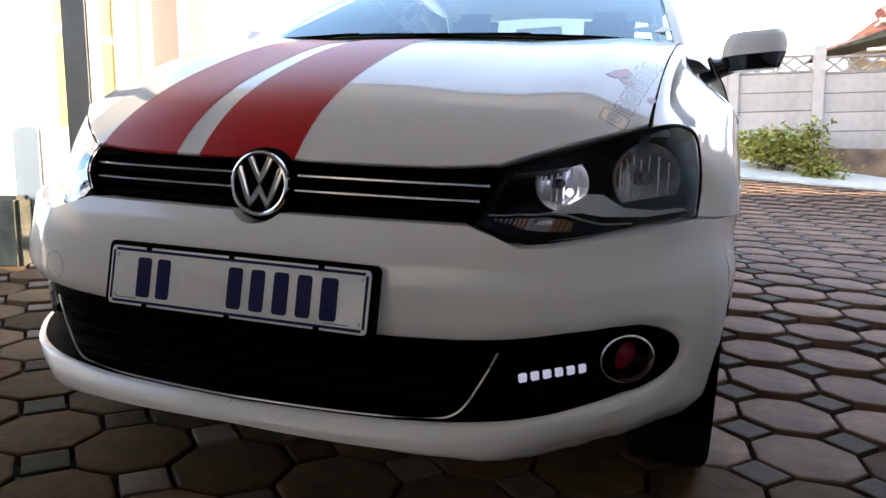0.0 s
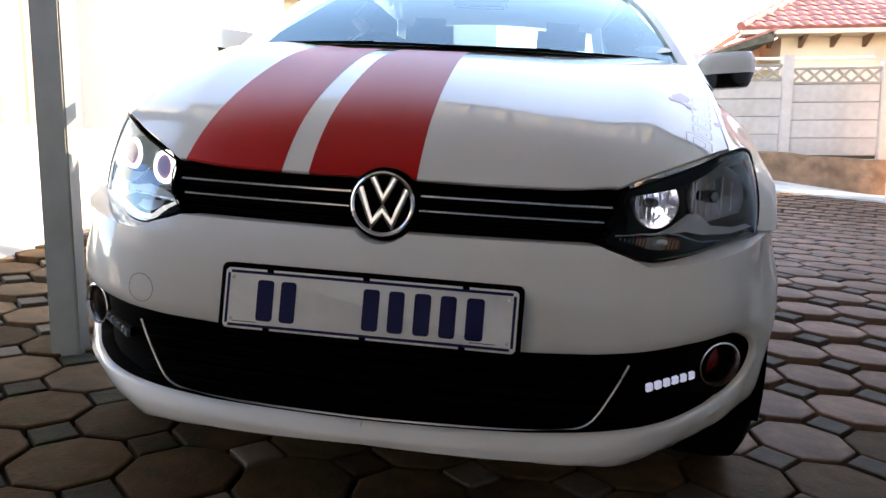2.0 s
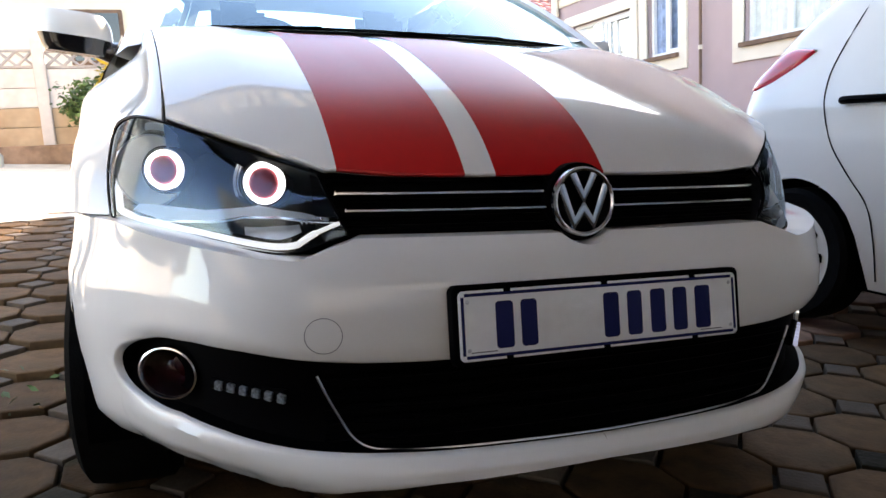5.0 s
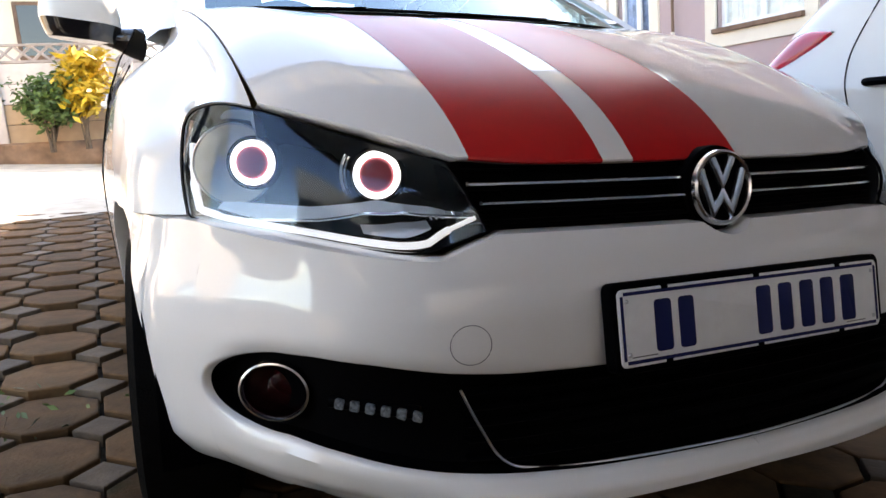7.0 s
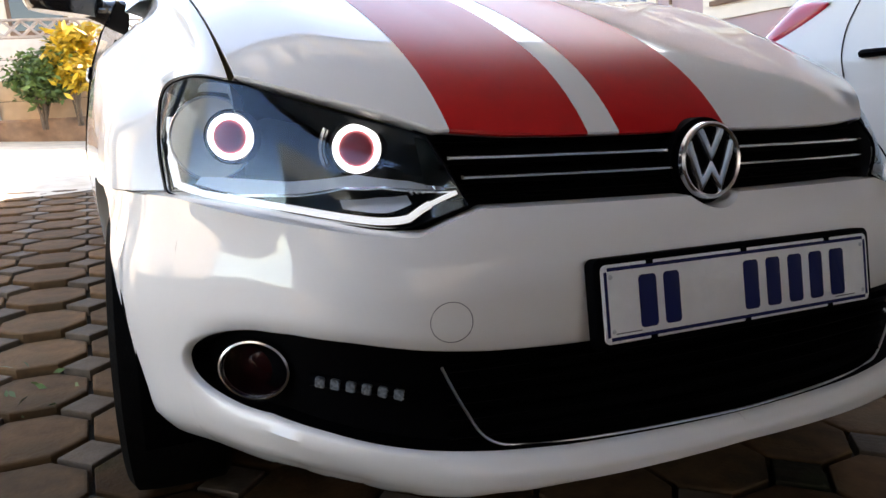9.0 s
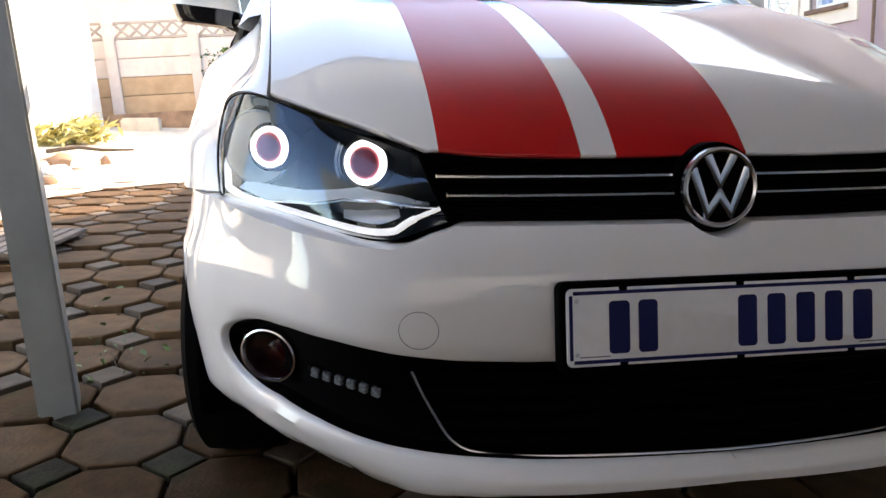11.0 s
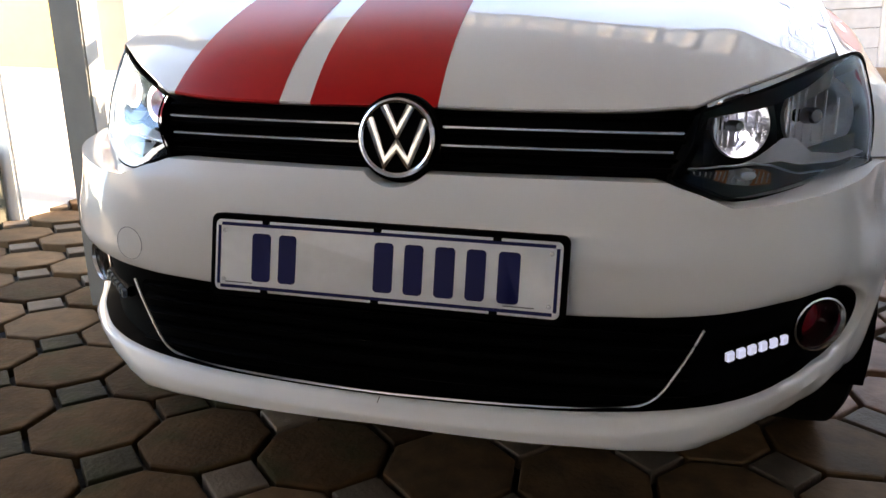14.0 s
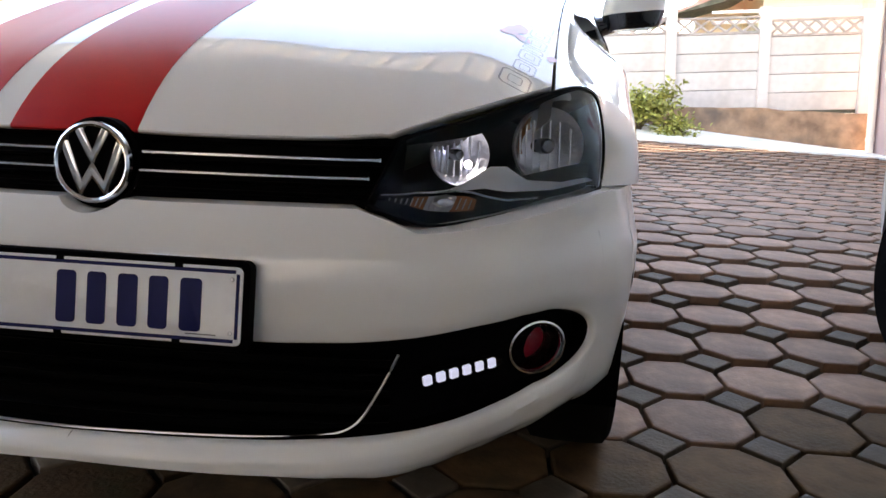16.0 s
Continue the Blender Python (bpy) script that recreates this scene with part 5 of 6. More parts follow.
for j in range(11):
    x_start = 4.25 + 3.05 * (j * wu) / slope.length
    for i in range(36):
        x = x_start + .05 + wa * i
        if x > 12.8:
            continue
        o = Vector((x, YY - .52, EV + .085)) + U * (wu * j)
        prof = [(wa * q / 6, .032 * abs(math.sin(math.pi * q / 6))) for q in range(7)]
        n = Vector((0, -U.z, U.y))
        if j < 8 and x < 8.6:
            if me is None:
                bm = grid([[Vector((px, 0, 0)) - n * .02, Vector((px, 0, 0)) + n * (ph + .025), Vector((px, 0, 0)) + U * wu * 1.08 + n * ph] for px, ph in prof])
                ob = part("tile", bm, TILE, yellow)
                me = ob.data
            else:
                ob = new("tile", me)
                ob.parent = yellow
            ob.matrix_basis = Matrix.Translation(o)
        else:
            grid([[o + Vector((px, 0, 0)) - n * .02, o + Vector((px, 0, 0)) + n * (ph + .025), o + Vector((px, 0, 0)) + U * wu * 1.08 + n * ph] for px, ph in prof], rest)
tagged(part("far_tiles", rest, TILEJ, yellow), kind="stuff")
for k in range(10):
    p = Vector((4.25, YY - .5, EV + .12)).lerp(Vector((7.3, YY + 2.6, EV + 1.81)), k / 10)
    q = Vector((4.25, YY - .5, EV + .12)).lerp(Vector((7.3, YY + 2.6, EV + 1.81)), (k + 1.15) / 10)
    part("hip_tile", tube([p, q + Vector((0, 0, .03))], [.10, .085], sides=10), TILE, yellow)

# back-left house glimpsed past the white wall
cottage = empty("house", upright(-2.6, 14, .8))
tagged(cottage, "pale yellow cottage with a brown window and red roof", "house")
part("wall", boxed(-5.5, -.6, 14, 14.25, -.2, 3.9), YELLOW, cottage, smooth=False)
part("window_frame", boxed(-2.45, -1.5, 13.95, 14.02, 2.15, 3.15, .01), TIMBER, cottage)
part("pane", boxed(-2.38, -1.57, 13.93, 13.96, 2.22, 3.08), GLOSSBLACK, cottage)
rows = [[(x, 13.5, 3.85), (x, 17, 5.4)] for x in (-6, -.2)]
part("roof", thicken(grid(rows), .1), TILE, cottage, smooth=False)

# white house at the side of the yard: low veranda wall, recessed front, tall end block
white = empty("house", upright(-3.5, 4, .2))
tagged(white, "white plastered house with a veranda wall, peach column and yellow door", "house")
part("veranda_wall", boxed(-2.62, -2.42, 1.86, 3.45, -.1, .675, .012), WHITEWALL, white)
part("front_wall", boxed(-5.05, -4.85, 1.9, 6.4, -.1, 3.3), WHITEWALL, white, smooth=False)
part("end_block", boxed(-6.5, -3.62, 6.4, 9.7, -.1, 3.4), WHITEWALL, white, smooth=False)
part("column", boxed(-4.85, -4.78, 5.43, 6.08, -.1, 3.3, .01), PEACH, white)
door = part("door", boxed(-4.85, -4.79, 4.25, 5.04, .2, 2.6, .005), DOORY, white)
part("door_rail", boxed(-4.79, -4.775, 4.27, 5.02, 1.72, 1.80, .004), FRAMEW, door)
for y in (4.16, 5.045, 5.25):
    part("door_post", boxed(-4.86, -4.74, y, y + .09, .2, 2.8, .006), FRAMEW, white)
part("roof", boxed(-6.8, -4.2, 1.7, 9.9, 3.35, 3.5, .02), SHEET, white)
block = part("low_block", boxed(-4.4, -2.47, 1.74, 1.855, -.1, .39, .02), MOSS)
block.matrix_basis = upright(-3, 1.8, .05)
tagged(block, "low dark mossy masonry block beside the veranda wall", "wall", kind="structure")

# ---- carport over the car ----
carport = empty("carport", upright(0, 1, 0))
tagged(carport, "carport of grey square steel posts under a ribbed sheet roof", "carport")
POST = pose(-1.326, 1.078, 0, 0, 0, 14)
part("post", boxed(-.049, .049, -.049, .049, -.03, 2.02, .006, POST), STEEL, carport, "grey square steel post")
part("post", boxed(-.042, .042, -.042, .042, -.03, 2.1, .006, pose(-1.34, -5.0, 0, 0, 0, 0)), STEEL, carport)
part("post", boxed(-.042, .042, -.042, .042, -.3, 2.02, .006, pose(3.72, 1.078, 0)), STEEL, carport)
part("beam", boxed(-1.39, -1.29, -5.1, .966, 2.02, 2.08, .006), STEEL, carport)
part("beam", boxed(-1.42, 3.8, .97, 1.06, 2.02, 2.092, .006), FRAMEW, carport, "pale painted beam")
part("ceiling_board", boxed(-1.42, 3.8, -5.1, .966, 2.095, 2.11), CEILING, carport, "flat grey ceiling board")
# Unseen side strip, added to keep sky out of the bumper's reflection.
part("ceiling_board", boxed(-2.95, -1.423, -5.1, -.9, 2.085, 2.10), CEILING, carport)
rows = []
for k in range(27):
    for dx, h in ((0, 0), (.135, 0), (.150, .034), (.185, .034)):
        x = -1.46 + .2 * k + dx
        rows.append([(x, -5.2, 2.215 + h), (x, 1.40, 2.118 + h)])
part("roof_sheet", thicken(grid(rows), .003), SHEET, carport, "pale ribbed roof sheet that lets light through", smooth=False)
# Added bars: the ribs' shade lines built as solid strips.
for k in range(26):
    part("batten", boxed(-1.455 + .2 * k, -1.415 + .2 * k, 1.062, 1.40, 2.088, 2.112, .003), STEEL, carport)
part("edge_flashing", boxed(-1.47, 3.92, 1.402, 1.425, 2.10, 2.165, .004), FRAMEW, carport, "thin pale flashing along the roof edge")

# unseen wall added behind the camera; closes the place and lights the bumper
back = part("wall_south", boxed(-3.0, 9, -7.7, -7.5, -.5, 3.15), YARDWALL)
back.matrix_basis = upright(0, -7.5, 0)
tagged(back, "plain pale plastered wall added unseen behind the camera", "wall", kind="structure")


# unseen wall added to cut the east light on the near paving
east = part("wall_east", boxed(4.9, 5.1, -7.497, .2, -.5, 2.3), YARDWALL)
east.matrix_basis = upright(5, -2, 0)
tagged(east, "plain pale plastered wall added unseen to block light from the east", "wall", kind="structure")
# unseen wall added; its height and length trim the bumper's bright reflection
side = empty("unseen_wall_west", upright(-2.8, -2, 0))
tagged(side, "plain pale plastered wall added unseen to trim light from the west", "wall", kind="structure")
part("wall_length", boxed(-3.0, -2.8, -7.497, .02, -.5, 2.08), YARDWALL, side)


# ---- the second car: white hatchback ----
other = tagged(empty("car", TILT @ pose(-.03, .0, .03)), "white hatchback with a red wraparound tail lamp, parked alongside", "car")
SX, LEN0, LEN1 = 1.90, -1.75, 1.93


def hatch_rear(z):
    return lin(z, [(.20, 1.78), (.34, 1.86), (.50, 1.90), (.68, 1.895), (.85, 1.885), (1.0, 1.88), (1.08, 1.865), (1.2, 1.785), (1.35, 1.66), (1.47, 1.51)])


def hatch_x(y, z):
    """How far the flank stands in from its widest line."""
    tuck = lin(z, [(.20, .05), (.40, .008), (.60, 0), (.80, .004), (.94, .022), (1.02, .05), (1.2, .12), (1.35, .18), (1.47, .25)])
    r = hatch_rear(z)
    t = max(0.0, (y - (r - .22)) / .22)
    f = max(0.0, (LEN0 + .5 - y) / .5)
    return SX + tuck + .13 * min(1, t) ** 2.4 + .2 * min(1, f) ** 2.2


def hatch_arch(y, cy):
    d = .34 ** 2 - (y - cy) ** 2
    return .29 + math.sqrt(d) if d > 0 else 0


rows = []
for k in range(81):
    q = k / 80
    y_ = LEN0 + (1.93 - LEN0) * q
    row = []
    for j in range(27):
        f = j / 26
        zb = max(.20, hatch_arch(y_, 1.42), hatch_arch(y_, -1.06))
        z = zb + (1.0 - zb) * f
        y = min(y_, hatch_rear(z) - (1.93 - y_) * .35 if y_ > 1.6 else y_)
        row.append(Vector((hatch_x(y, z), y, z)))
    rows.append(row)
bm = grid(rows)
part("body_side", bm, PAINT2, other, "white rear door and quarter panel")
rows = []
for k in range(41):
    q = k / 40
    row = []
    for j in range(13):
        z = 1.0 + .47 * j / 12
        y0, y1 = .98 - .12 * j / 12, hatch_rear(z)
        y = y0 + (y1 - y0) * q
        row.append(Vector((hatch_x(y, z), y, z)))
    rows.append(row)
part("rear_quarter", grid(rows), PAINT2, other)
rows = []
for z in [.20 + .0635 * j for j in range(21)]:
    r = hatch_rear(z)
    x0 = hatch_x(r, z)
    row = []
    for k in range(17):
        f = k / 16
        row.append(Vector((x0 + (2 * (SX + .84) - 2 * x0) * f, r + .05 * math.sin(math.pi * f), z)))
    rows.append(row)
part("tailgate", grid(rows), PAINT2, other)
rows = [[Vector((hatch_x(y, 1.47) + (2 * (SX + .84 - hatch_x(y, 1.47))) * k / 10, y, 1.47 + .05 * math.sin(math.pi * k / 10))) for k in range(11)] for y in (-.2, .4, 1.0, 1.42)]
part("roof_panel", grid(rows), PAINT2, other)
rows = [[Vector((hatch_x(y, 1.0) + (2 * (SX + .84 - hatch_x(y, 1.0))) * k / 10, y, z)) for k in range(11)] for y, z in ((LEN0, .70), (-1.4, .92), (-.9, 1.0))]
part("bonnet", grid(rows), PAINT2, other)
part("under_body", boxed(SX + .06, SX + 1.62, LEN0 + .1, 1.7, .18, .55, .03), BLACK, other)
pane = part("side_window", grid([[Vector((hatch_x(y, z) + .004, y, z)) for z in (1.0, 1.15, 1.3, 1.44)] for y in (-.8, -.3, .3, .9)]), GLOSSBLACK, other)
pane = part("quarter_glass", grid([[Vector((hatch_x(y, z) - .003, y, z)) for z in (1.10, 1.2, 1.3, 1.40)] for y in (.70, .80, .90, 1.00)]), GLOSSBLACK, other)
far_x = 2 * (SX + .84)
rows = []
for k in range(33):
    y = LEN0 + (1.86 - LEN0) * k / 32
    rows.append([Vector((far_x - hatch_x(y, z), min(y, hatch_rear(z)), z)) for z in (.24, .45, .65, .85, 1.0)])
part("body_side", grid(rows), PAINT2, other)
rows = [[Vector((hatch_x(y, z) + (far_x - 2 * hatch_x(y, z)) * k / 10, y - .08 * math.sin(math.pi * k / 10), z)) for k in range(11)] for y, z in ((LEN0 + .02, .22), (LEN0 - .03, .40), (LEN0 - .02, .58), (LEN0, .70))]
part("front_panel", grid(rows), PAINT2, other)
rows = [[Vector((hatch_x(y, z) + .02 + (far_x - .04 - 2 * hatch_x(y, z)) * k / 10, y - .10 * math.sin(math.pi * k / 10), z)) for k in range(11)] for y, z in ((-.92, 1.0), (-.66, 1.18), (-.40, 1.36), (-.2, 1.47))]
part("windscreen", grid(rows), GLOSSBLACK, other, "dark windscreen")
rows = [[Vector((far_x - hatch_x(y, z) - .004, y, z)) for z in (1.0, 1.15, 1.3, 1.46)] for y in (-.8, -.3, .3, .9, 1.3)]
part("side_window", grid(rows), GLOSSBLACK, other)
pillar = [Vector((hatch_x(y, z), y, z)) for y, z in ((-.92, 1.0), (-.66, 1.18), (-.40, 1.36), (-.2, 1.47))]
for flipped in (False, True):
    pts = [Vector((far_x - p.x, p.y, p.z)) if flipped else p for p in pillar]
    part("pillar", tube(pts, .025), PAINT2, other)
# tail lamp that sweeps forward along the shoulder
low_edge = spline([(0, 1.76, 1.025), (0, 1.67, 1.045), (0, 1.59, 1.085), (0, 1.51, 1.135), (0, 1.46, 1.178)], 24)
top_edge = spline([(0, 1.855, 1.055), (0, 1.815, 1.115), (0, 1.735, 1.175), (0, 1.60, 1.205), (0, 1.46, 1.190)], 24)
rows = []
for a, b in zip(low_edge, top_edge):
    row = []
    for j in range(11):
        p = a.lerp(b, j / 10)
        y = min(p.y, hatch_rear(p.z) - .006)
        row.append(Vector((hatch_x(y, p.z) + .004 - .020 * math.sin(math.pi * j / 10) ** .5, y, p.z)))
    rows.append(row)
lamp = part("tail_lamp", grid(rows), TAIL, other, "red wraparound tail lamp")
pts = [Vector((hatch_x(y, z) - .001, y, z)) for y, z in ((1.24, 1.47), (1.29, 1.30), (1.335, 1.12), (1.335, 1.02), (1.31, .92), (1.25, .78), (1.16, .66), (1.06, .54), (1.02, .40), (1.02, .24))]
part("door_joint", tube(spline(pts, 30), .003, sides=6), RUBBER, other)
p = [Vector((hatch_x(y, .955) + o, y, .955)) for y, o in ((1.225, .0), (1.21, -.022), (1.12, -.03), (1.04, -.02), (1.03, .0))]
part("door_handle", tube(spline(p, 16), [.008] + [.016] * 15 + [.008]), BLACK, other, "black door handle")
for yy in (1.42, -1.06):
    w = facing((SX + .075, yy, .295), (-1, 0, 0))
    wheel = part("wheel", lathe([(.205, -.08), (.27, -.09), (.290, -.075), (.294, 0), (.290, .06), (.27, .078), (.205, .07)], w, 48), RUBBER, other, "black tyre with a silver wheel cover")
    cover = part("wheel_cover", lathe([(0, .082), (.05, .082), (.12, .074), (.185, .062), (.205, .066), (.207, .05)], w, 40), PAINT2, wheel, "pale silver wheel cover with slots")
    bm = bmesh.new()
    for q in range(9):
        box(bm, .125, .172, -.022, .022, .06, .0765, .006, w @ pose(0, 0, 0, 0, 0, 40 * q))
    part("cover_slots", bm, BLACK, cover)
    rows = [[Vector((xx, yy + .338 * math.cos(radians(a)), .29 + .338 * math.sin(radians(a)))) for xx in (SX + .03, SX + .25, SX + .35)] for a in range(-15, 196, 10)]
    part("wheel_housing", grid(rows), BLACK, other)


# ---- plants ----
def plant(name, label, place, stems, spread, height, count, size, material, category="shrub", droop=0.0, long=1.0, seed=1, low=.15, thick=1.0):
    rnd = random.Random(seed)
    root = empty(name, upright(*place) @ pose(*place))
    tagged(root, label, category)
    bm = bmesh.new()
    tips = []
    for k in range(stems):
        a = rnd.random() * math.tau
        r = spread[0] * rnd.uniform(.15, .8)
        tip = Vector((r * math.cos(a), r * math.sin(a) * spread[1] / spread[0], height * rnd.uniform(.45, .9)))
        mid = tip * .5 + Vector((rnd.uniform(-.04, .04), rnd.uniform(-.04, .04), height * .1))
        tube([(rnd.uniform(-.03, .03), rnd.uniform(-.03, .03), -.05), mid, tip], [.014 * thick, .010 * thick, .005 * thick], bm, 5)
        tips += [mid, tip, mid.lerp(tip, .5)]
    tagged(part("stem", bm, BARK, root), kind="stuff")
    bm = bmesh.new()
    clumps = [t + Vector((rnd.gauss(0, .08), rnd.gauss(0, .08), rnd.gauss(0, .06))) for t in tips for _ in range(3)]
    for k in range(count):
        c = rnd.choice(clumps)
        p = c + Vector((rnd.gauss(0, .075), rnd.gauss(0, .075), rnd.gauss(0, .06)))
        p.z = max(p.z, low * height * rnd.random())
        m = Matrix.Translation(p) @ Euler((rnd.uniform(-1.1, 1.1), rnd.uniform(-1.1, 1.1), rnd.random() * 6.3)).to_matrix().to_4x4()
        s = size * rnd.uniform(.6, 1.3)
        vs = [bm.verts.new(m @ Vector(q)) for q in ((0, -s * long, 0), (s * .45, 0, s * .12), (0, s * long, -droop * s), (-s * .45, 0, s * .12))]
        bm.faces.new((vs[0], vs[1], vs[2]))
        bm.faces.new((vs[0], vs[2], vs[3]))
    tagged(part("crown", bm, material, root), kind="stuff")
    return root


plant("shrub", "low yellow-green shrub at the foot of the wall", (2.12, 9.55, .55), 16, (.66, .25), .62, 2600, .045, LEAFM, seed=3)
plant("shrub", "low ground-cover clump at the plinth", (2.72, 9.5, .50), 8, (.34, .14), .24, 700, .04, LEAFM, seed=5)
plant("shrub", "dark green shrub in front of the garden wall", (-1.78, 9.75, .66), 14, (.46, .3), 1.05, 2400, .05, LEAF, seed=7)
plant("shrub", "bright yellow-leaved croton beside the green shrub", (-1.36, 9.7, .70), 10, (.30, .2), 1.42, 1300, .065, LEAFY, long=1.4, seed=9, low=.5)
plant("weed", "small green weed between the pavers by the post", (-1.25, 1.36, .03), 5, (.06, .05), .05, 40, .014, LEAF, "weed", seed=11, thick=.15)
aloe = empty("aloe", upright(-2.7, 3.95, .2) @ pose(-2.7, 3.95, .2))
tagged(aloe, "spiky grey-green aloe by the white wall", "plant")
for k in range(11):
    a = k * 2.4
    part("leaf", tube([(0, 0, 0), (.06 * math.cos(a), .06 * math.sin(a), .22), (.15 * math.cos(a), .15 * math.sin(a), .40 + .03 * (k % 3))], [.02, .014, .002], sides=5), LEAF, aloe)

# slatted board lying by the veranda wall
boards = empty("duckboard", TILT @ Matrix.Translation((-2.07, 2.69, lie(-2.07, 2.69))) @ pose(0, 0, 0, 2, 0, -9))
tagged(boards, "weathered grey wooden duckboard lying on the paving", "duckboard")
for k in range(7):
    part("slat", boxed(-.22 + .065 * k, -.165 + .065 * k, -.27, .27, .025, .045, .004), WEATHERED, boards)
for y in (-.2, .2):
    part("bearer", boxed(-.22, .225, y - .025, y + .025, .0, .025, .004), WEATHERED, boards)
plant("grass_tuft", "dry yellow-green grass tuft in the sunny yard", (-3.35, 7.3, .40), 12, (.6, .3), .13, 420, .05, DRYGRASS, "grass", long=2.2, seed=21, thick=.3)

# broken stones, a stick and a kerb block lying in the sunny yard
def stone(x, y, r, tall, seed):
    bm = bmesh.new()
    bmesh.ops.create_icosphere(bm, subdivisions=2, radius=1.0)
    for v in bm.verts:
        k = 1 + .32 * noise.noise(v.co * 1.3 + Vector((seed * 7.1, 0, 0)))
        v.co = Vector((v.co.x * r * k, v.co.y * r * .8 * k, max(v.co.z, -.35) * tall * k))
    ob = part("stone", bm, PLINTH if seed % 2 else CONCRETE)
    ob.matrix_basis = TILT @ Matrix.Translation((x, y, lie(x, y) + tall * .33)) @ pose(0, 0, 0, 0, 0, seed * 41)
    return tagged(ob, "broken stone lying on the sandy yard", "stone", "stones in the yard")


for k, (x, y, r, tall) in enumerate(((-2.80, 5.50, .15, .09), (-2.62, 5.42, .10, .08), (-2.95, 5.40, .09, .07), (-2.66, 5.05, .09, .07), (-2.60, 4.62, .07, .05), (-2.84, 5.12, .12, .08), (-2.50, 5.70, .06, .06))):
    stone(x, y, r, tall, k + 1)
stick = part("stick", tube([TILT @ Vector((x, y, lie(x, y) + z)) for x, y, z in ((-3.27, 6.50, .02), (-3.0, 6.58, .05), (-2.78, 6.55, .03), (-2.50, 6.66, .02))], [.022, .020, .017, .010], sides=7), BARK)
tagged(stick, "dry brown stick lying on the sandy yard", "stick")
kerb = part("kerb_block", boxed(-.24, .24, -.16, .16, -.05, .17, .02), SAND)
kerb.matrix_basis = TILT @ Matrix.Translation((-3.05, 9.3, lie(-3.05, 9.3))) @ pose(0, 0, 0, 0, 0, 6)
tagged(kerb, "pale sandy kerb block at the foot of the garden wall", "kerb")

# ---- paving: octagons with small square keys ----
PITCH, TURN = .281, 2.3
drive = empty("paving", TILT)
tagged(drive, "drive of worn red-brown octagonal pavers with grey square keys", "paving", kind="structure")
side = PITCH * (math.sqrt(2) - 1)


def paver_prof(ngon, inr):
    R = inr / math.cos(math.pi / ngon)
    return [(R * math.cos(math.tau * (k + .5) / ngon), R * math.sin(math.tau * (k + .5) / ngon)) for k in range(ngon)]


def paver_mesh(bm, prof, o, seed, rot=0.0):
    rnd = random.Random(seed)
    c, s_ = math.cos(rot), math.sin(rot)
    pts = [Vector((x * c - y * s_, x * s_ + y * c, 0)) * rnd.uniform(.975, 1.0) for x, y in prof]
    rings = [[o + p * .99 + Vector((0, 0, -.035)) for p in pts], [o + p + Vector((0, 0, -.0060)) for p in pts], [o + p * .982 + Vector((0, 0, -.0022)) for p in pts], [o + p * .94 + Vector((0, 0, -.0006)) for p in pts], [o + p * .66 + Vector((0, 0, .0004)) for p in pts]]
    vs = [[bm.verts.new(p) for p in r] for r in rings]
    n = len(pts)
    for a, b in zip(vs, vs[1:]):
        for i in range(n):
            bm.faces.new((a[i], a[(i + 1) % n], b[(i + 1) % n], b[i]))
    bm.faces.new(vs[-1])


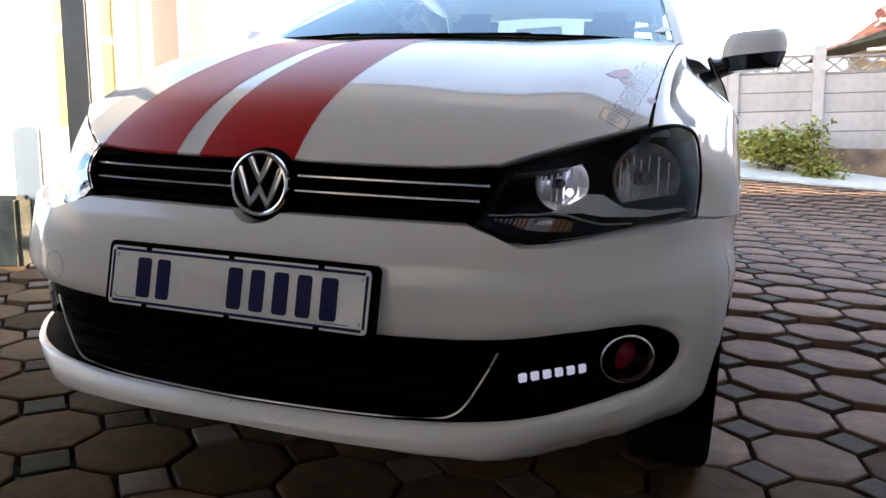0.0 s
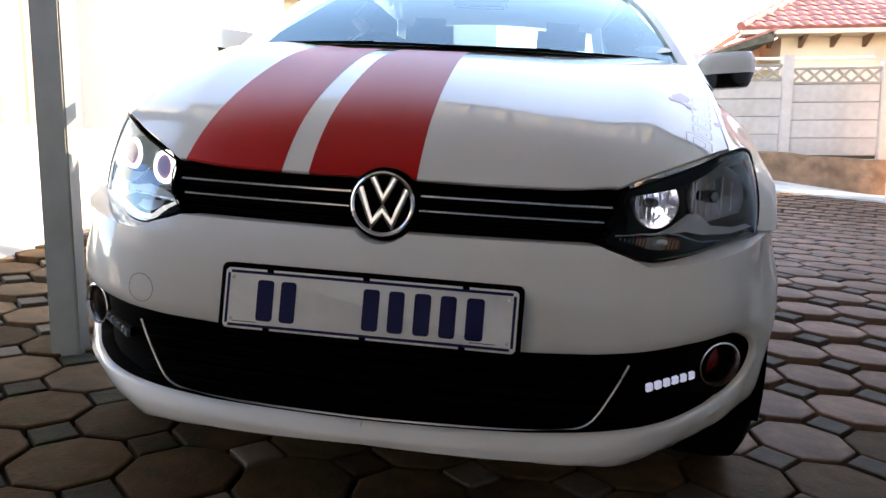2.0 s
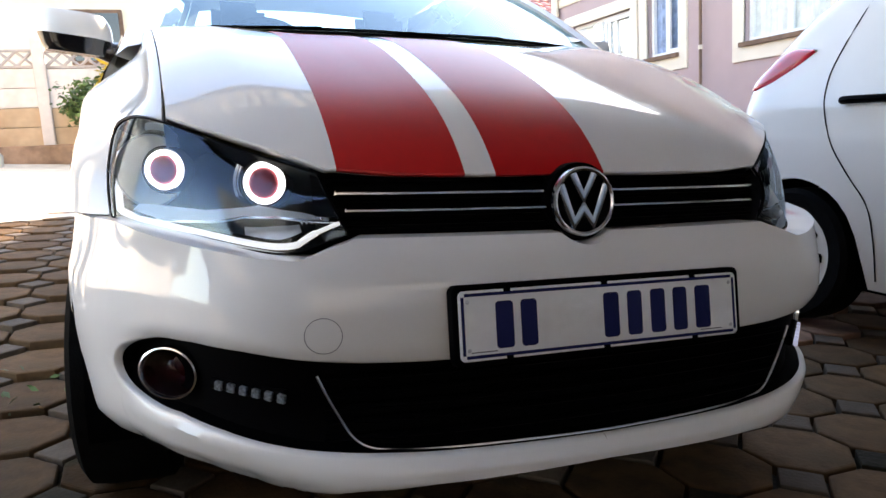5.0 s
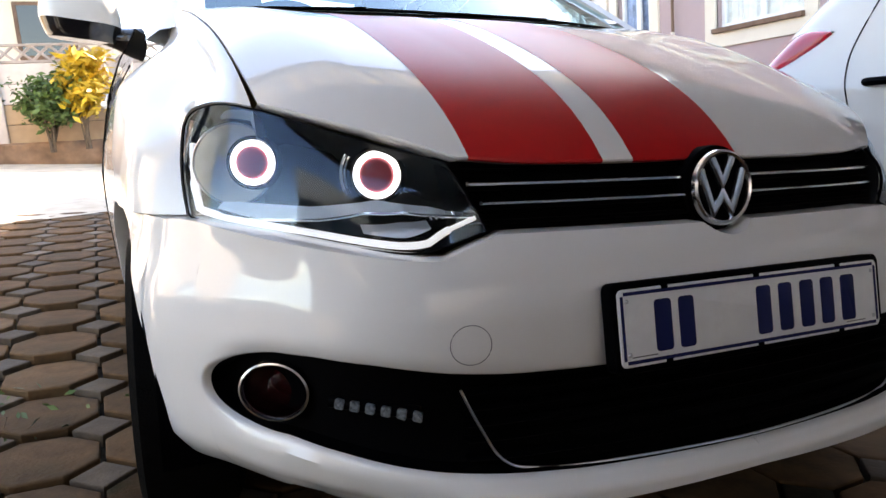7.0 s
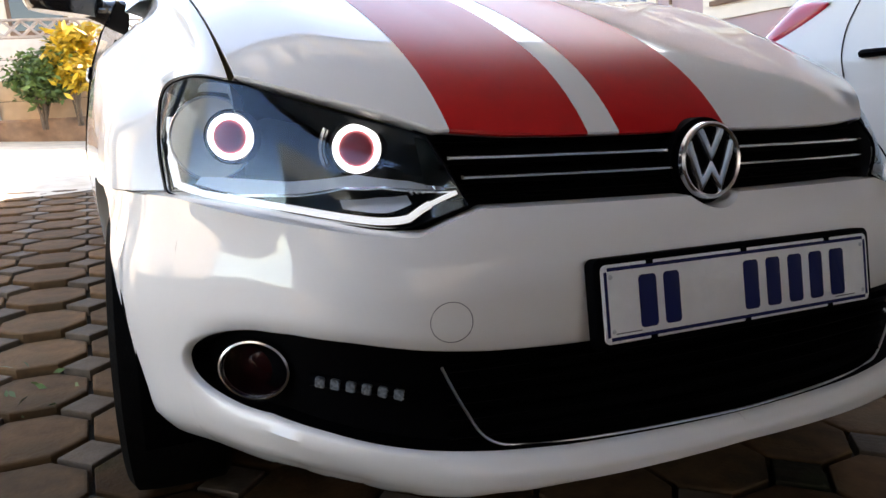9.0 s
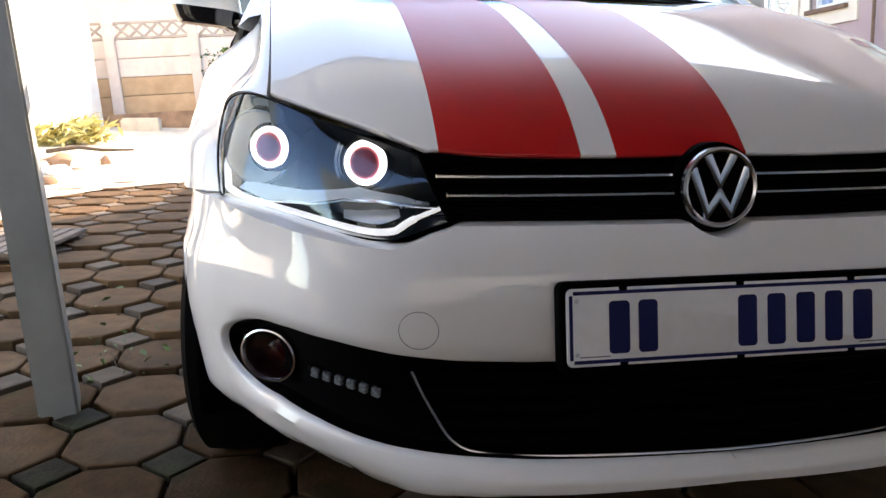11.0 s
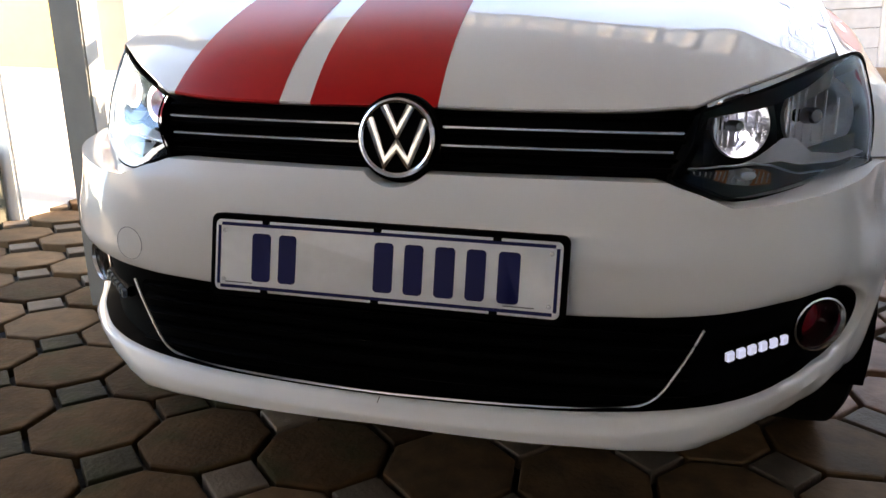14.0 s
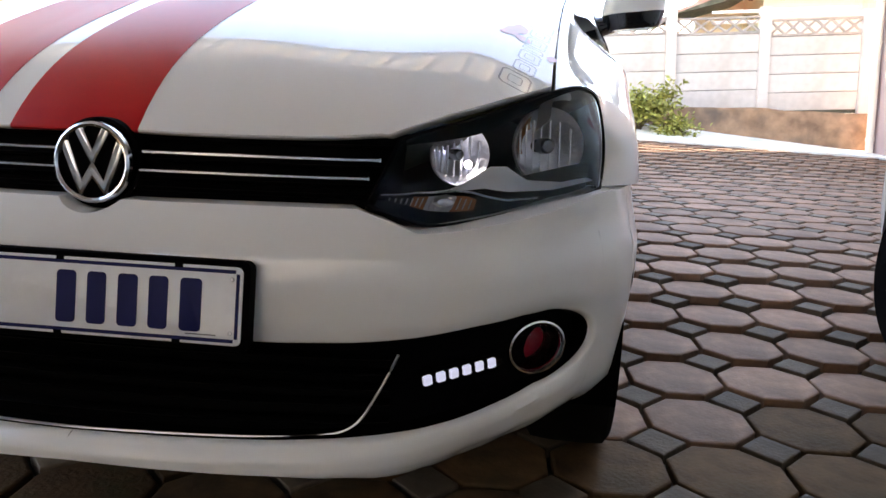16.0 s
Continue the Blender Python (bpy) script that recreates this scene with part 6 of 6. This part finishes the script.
GAP = .0052
OCT = paver_prof(8, PITCH / 2 - GAP)
SQ = paver_prof(4, side / 2 - GAP)
rot = radians(TURN)
ux, uy = Vector((math.cos(rot), math.sin(rot), 0)), Vector((-math.sin(rot), math.cos(rot), 0))
start = Vector((1.149, .688, 0))
oct_meshes, sq_meshes, moss_shade_meshes, key_moss_shade, worn_shade_meshes = [], [], [], [], []
for k in range(4):
    for prof, store, m, r in ((OCT, oct_meshes, PAVE, rot), (SQ, sq_meshes, KEYSTONE, rot + math.pi / 4)):
        bm = bmesh.new()
        paver_mesh(bm, prof, Vector((0, 0, 0)), 100 + k, r)
        me = bpy.data.meshes.new("paver")
        bm.to_mesh(me)
        bm.free()
        me.materials.append(m)
        store.append(me)
        twin = me.copy()
        twin.materials.clear()
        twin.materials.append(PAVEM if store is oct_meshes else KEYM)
        (moss_shade_meshes if store is oct_meshes else key_moss_shade).append(twin)
        if store is oct_meshes:
            third = me.copy()
            third.materials.clear()
            third.materials.append(PAVEW)
            worn_shade_meshes.append(third)
far_oct, far_sq, far_moss_shade, far_worn_shade = (bmesh.new() for _ in range(4))
rnd = random.Random(4)
count = [0, 0]
for i in range(-18, 17):
    for j in range(-21, 34):
        for kind in (0, 1):
            o = start + ux * (i + .5 * kind) * PITCH + uy * (j + .5 * kind) * PITCH
            if not (-4.2 < o.x < 5.35 and -5.6 < o.y < 9.0):
                continue
            if o.y > lin(o.x, [(-4.2, 4.0), (-2.6, 4.6), (-1.0, 5.4), (.4, 8.2), (1.2, 9.0)]) or (o.x < -2.45 and o.y > 1.7):
                continue
            o.z = lie(o.x, o.y) + rnd.uniform(-.0022, .0016)
            # Grade by place: moss and wear, plus shade near the car painted in.
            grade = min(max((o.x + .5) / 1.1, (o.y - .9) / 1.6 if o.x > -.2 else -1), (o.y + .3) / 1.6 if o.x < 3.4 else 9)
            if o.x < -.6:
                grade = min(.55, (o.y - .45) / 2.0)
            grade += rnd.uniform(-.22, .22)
            mossy_shaded, worn = grade < .25, grade < .85
            near = ((-2.3 < o.x < -.72) or (.72 < o.x < 2.25)) and -.35 < o.y < 3.3 or (abs(o.x) <= .72 and -.35 < o.y < .25)
            if near and count[kind] < 300:
                count[kind] += 1
                q = new("paver" if kind == 0 else "key_paver", ((key_moss_shade if mossy_shaded else sq_meshes) if kind else moss_shade_meshes if mossy_shaded else worn_shade_meshes if worn else oct_meshes)[rnd.randrange(4)])
                q.parent = drive
                q.matrix_basis = Matrix.Translation(o) @ pose(0, 0, 0, rnd.uniform(-.8, .8), rnd.uniform(-.8, .8), rnd.uniform(-.8, .8))
            else:
                paver_mesh(far_moss_shade if mossy_shaded else far_sq if kind else far_worn_shade if worn else far_oct, OCT if kind == 0 else SQ, o, rnd.random(), rot if kind == 0 else rot + math.pi / 4)
tagged(part("far_pavers", far_oct, PAVEJ, drive, smooth=False), kind="stuff")
tagged(part("far_key_pavers", far_sq, KEYSTONEJ, drive, smooth=False), kind="stuff")
tagged(part("far_mossy_pavers", far_moss_shade, PAVEMJ, drive, smooth=False), kind="stuff")
tagged(part("far_worn_pavers", far_worn_shade, PAVEWJ, drive, smooth=False), kind="stuff")
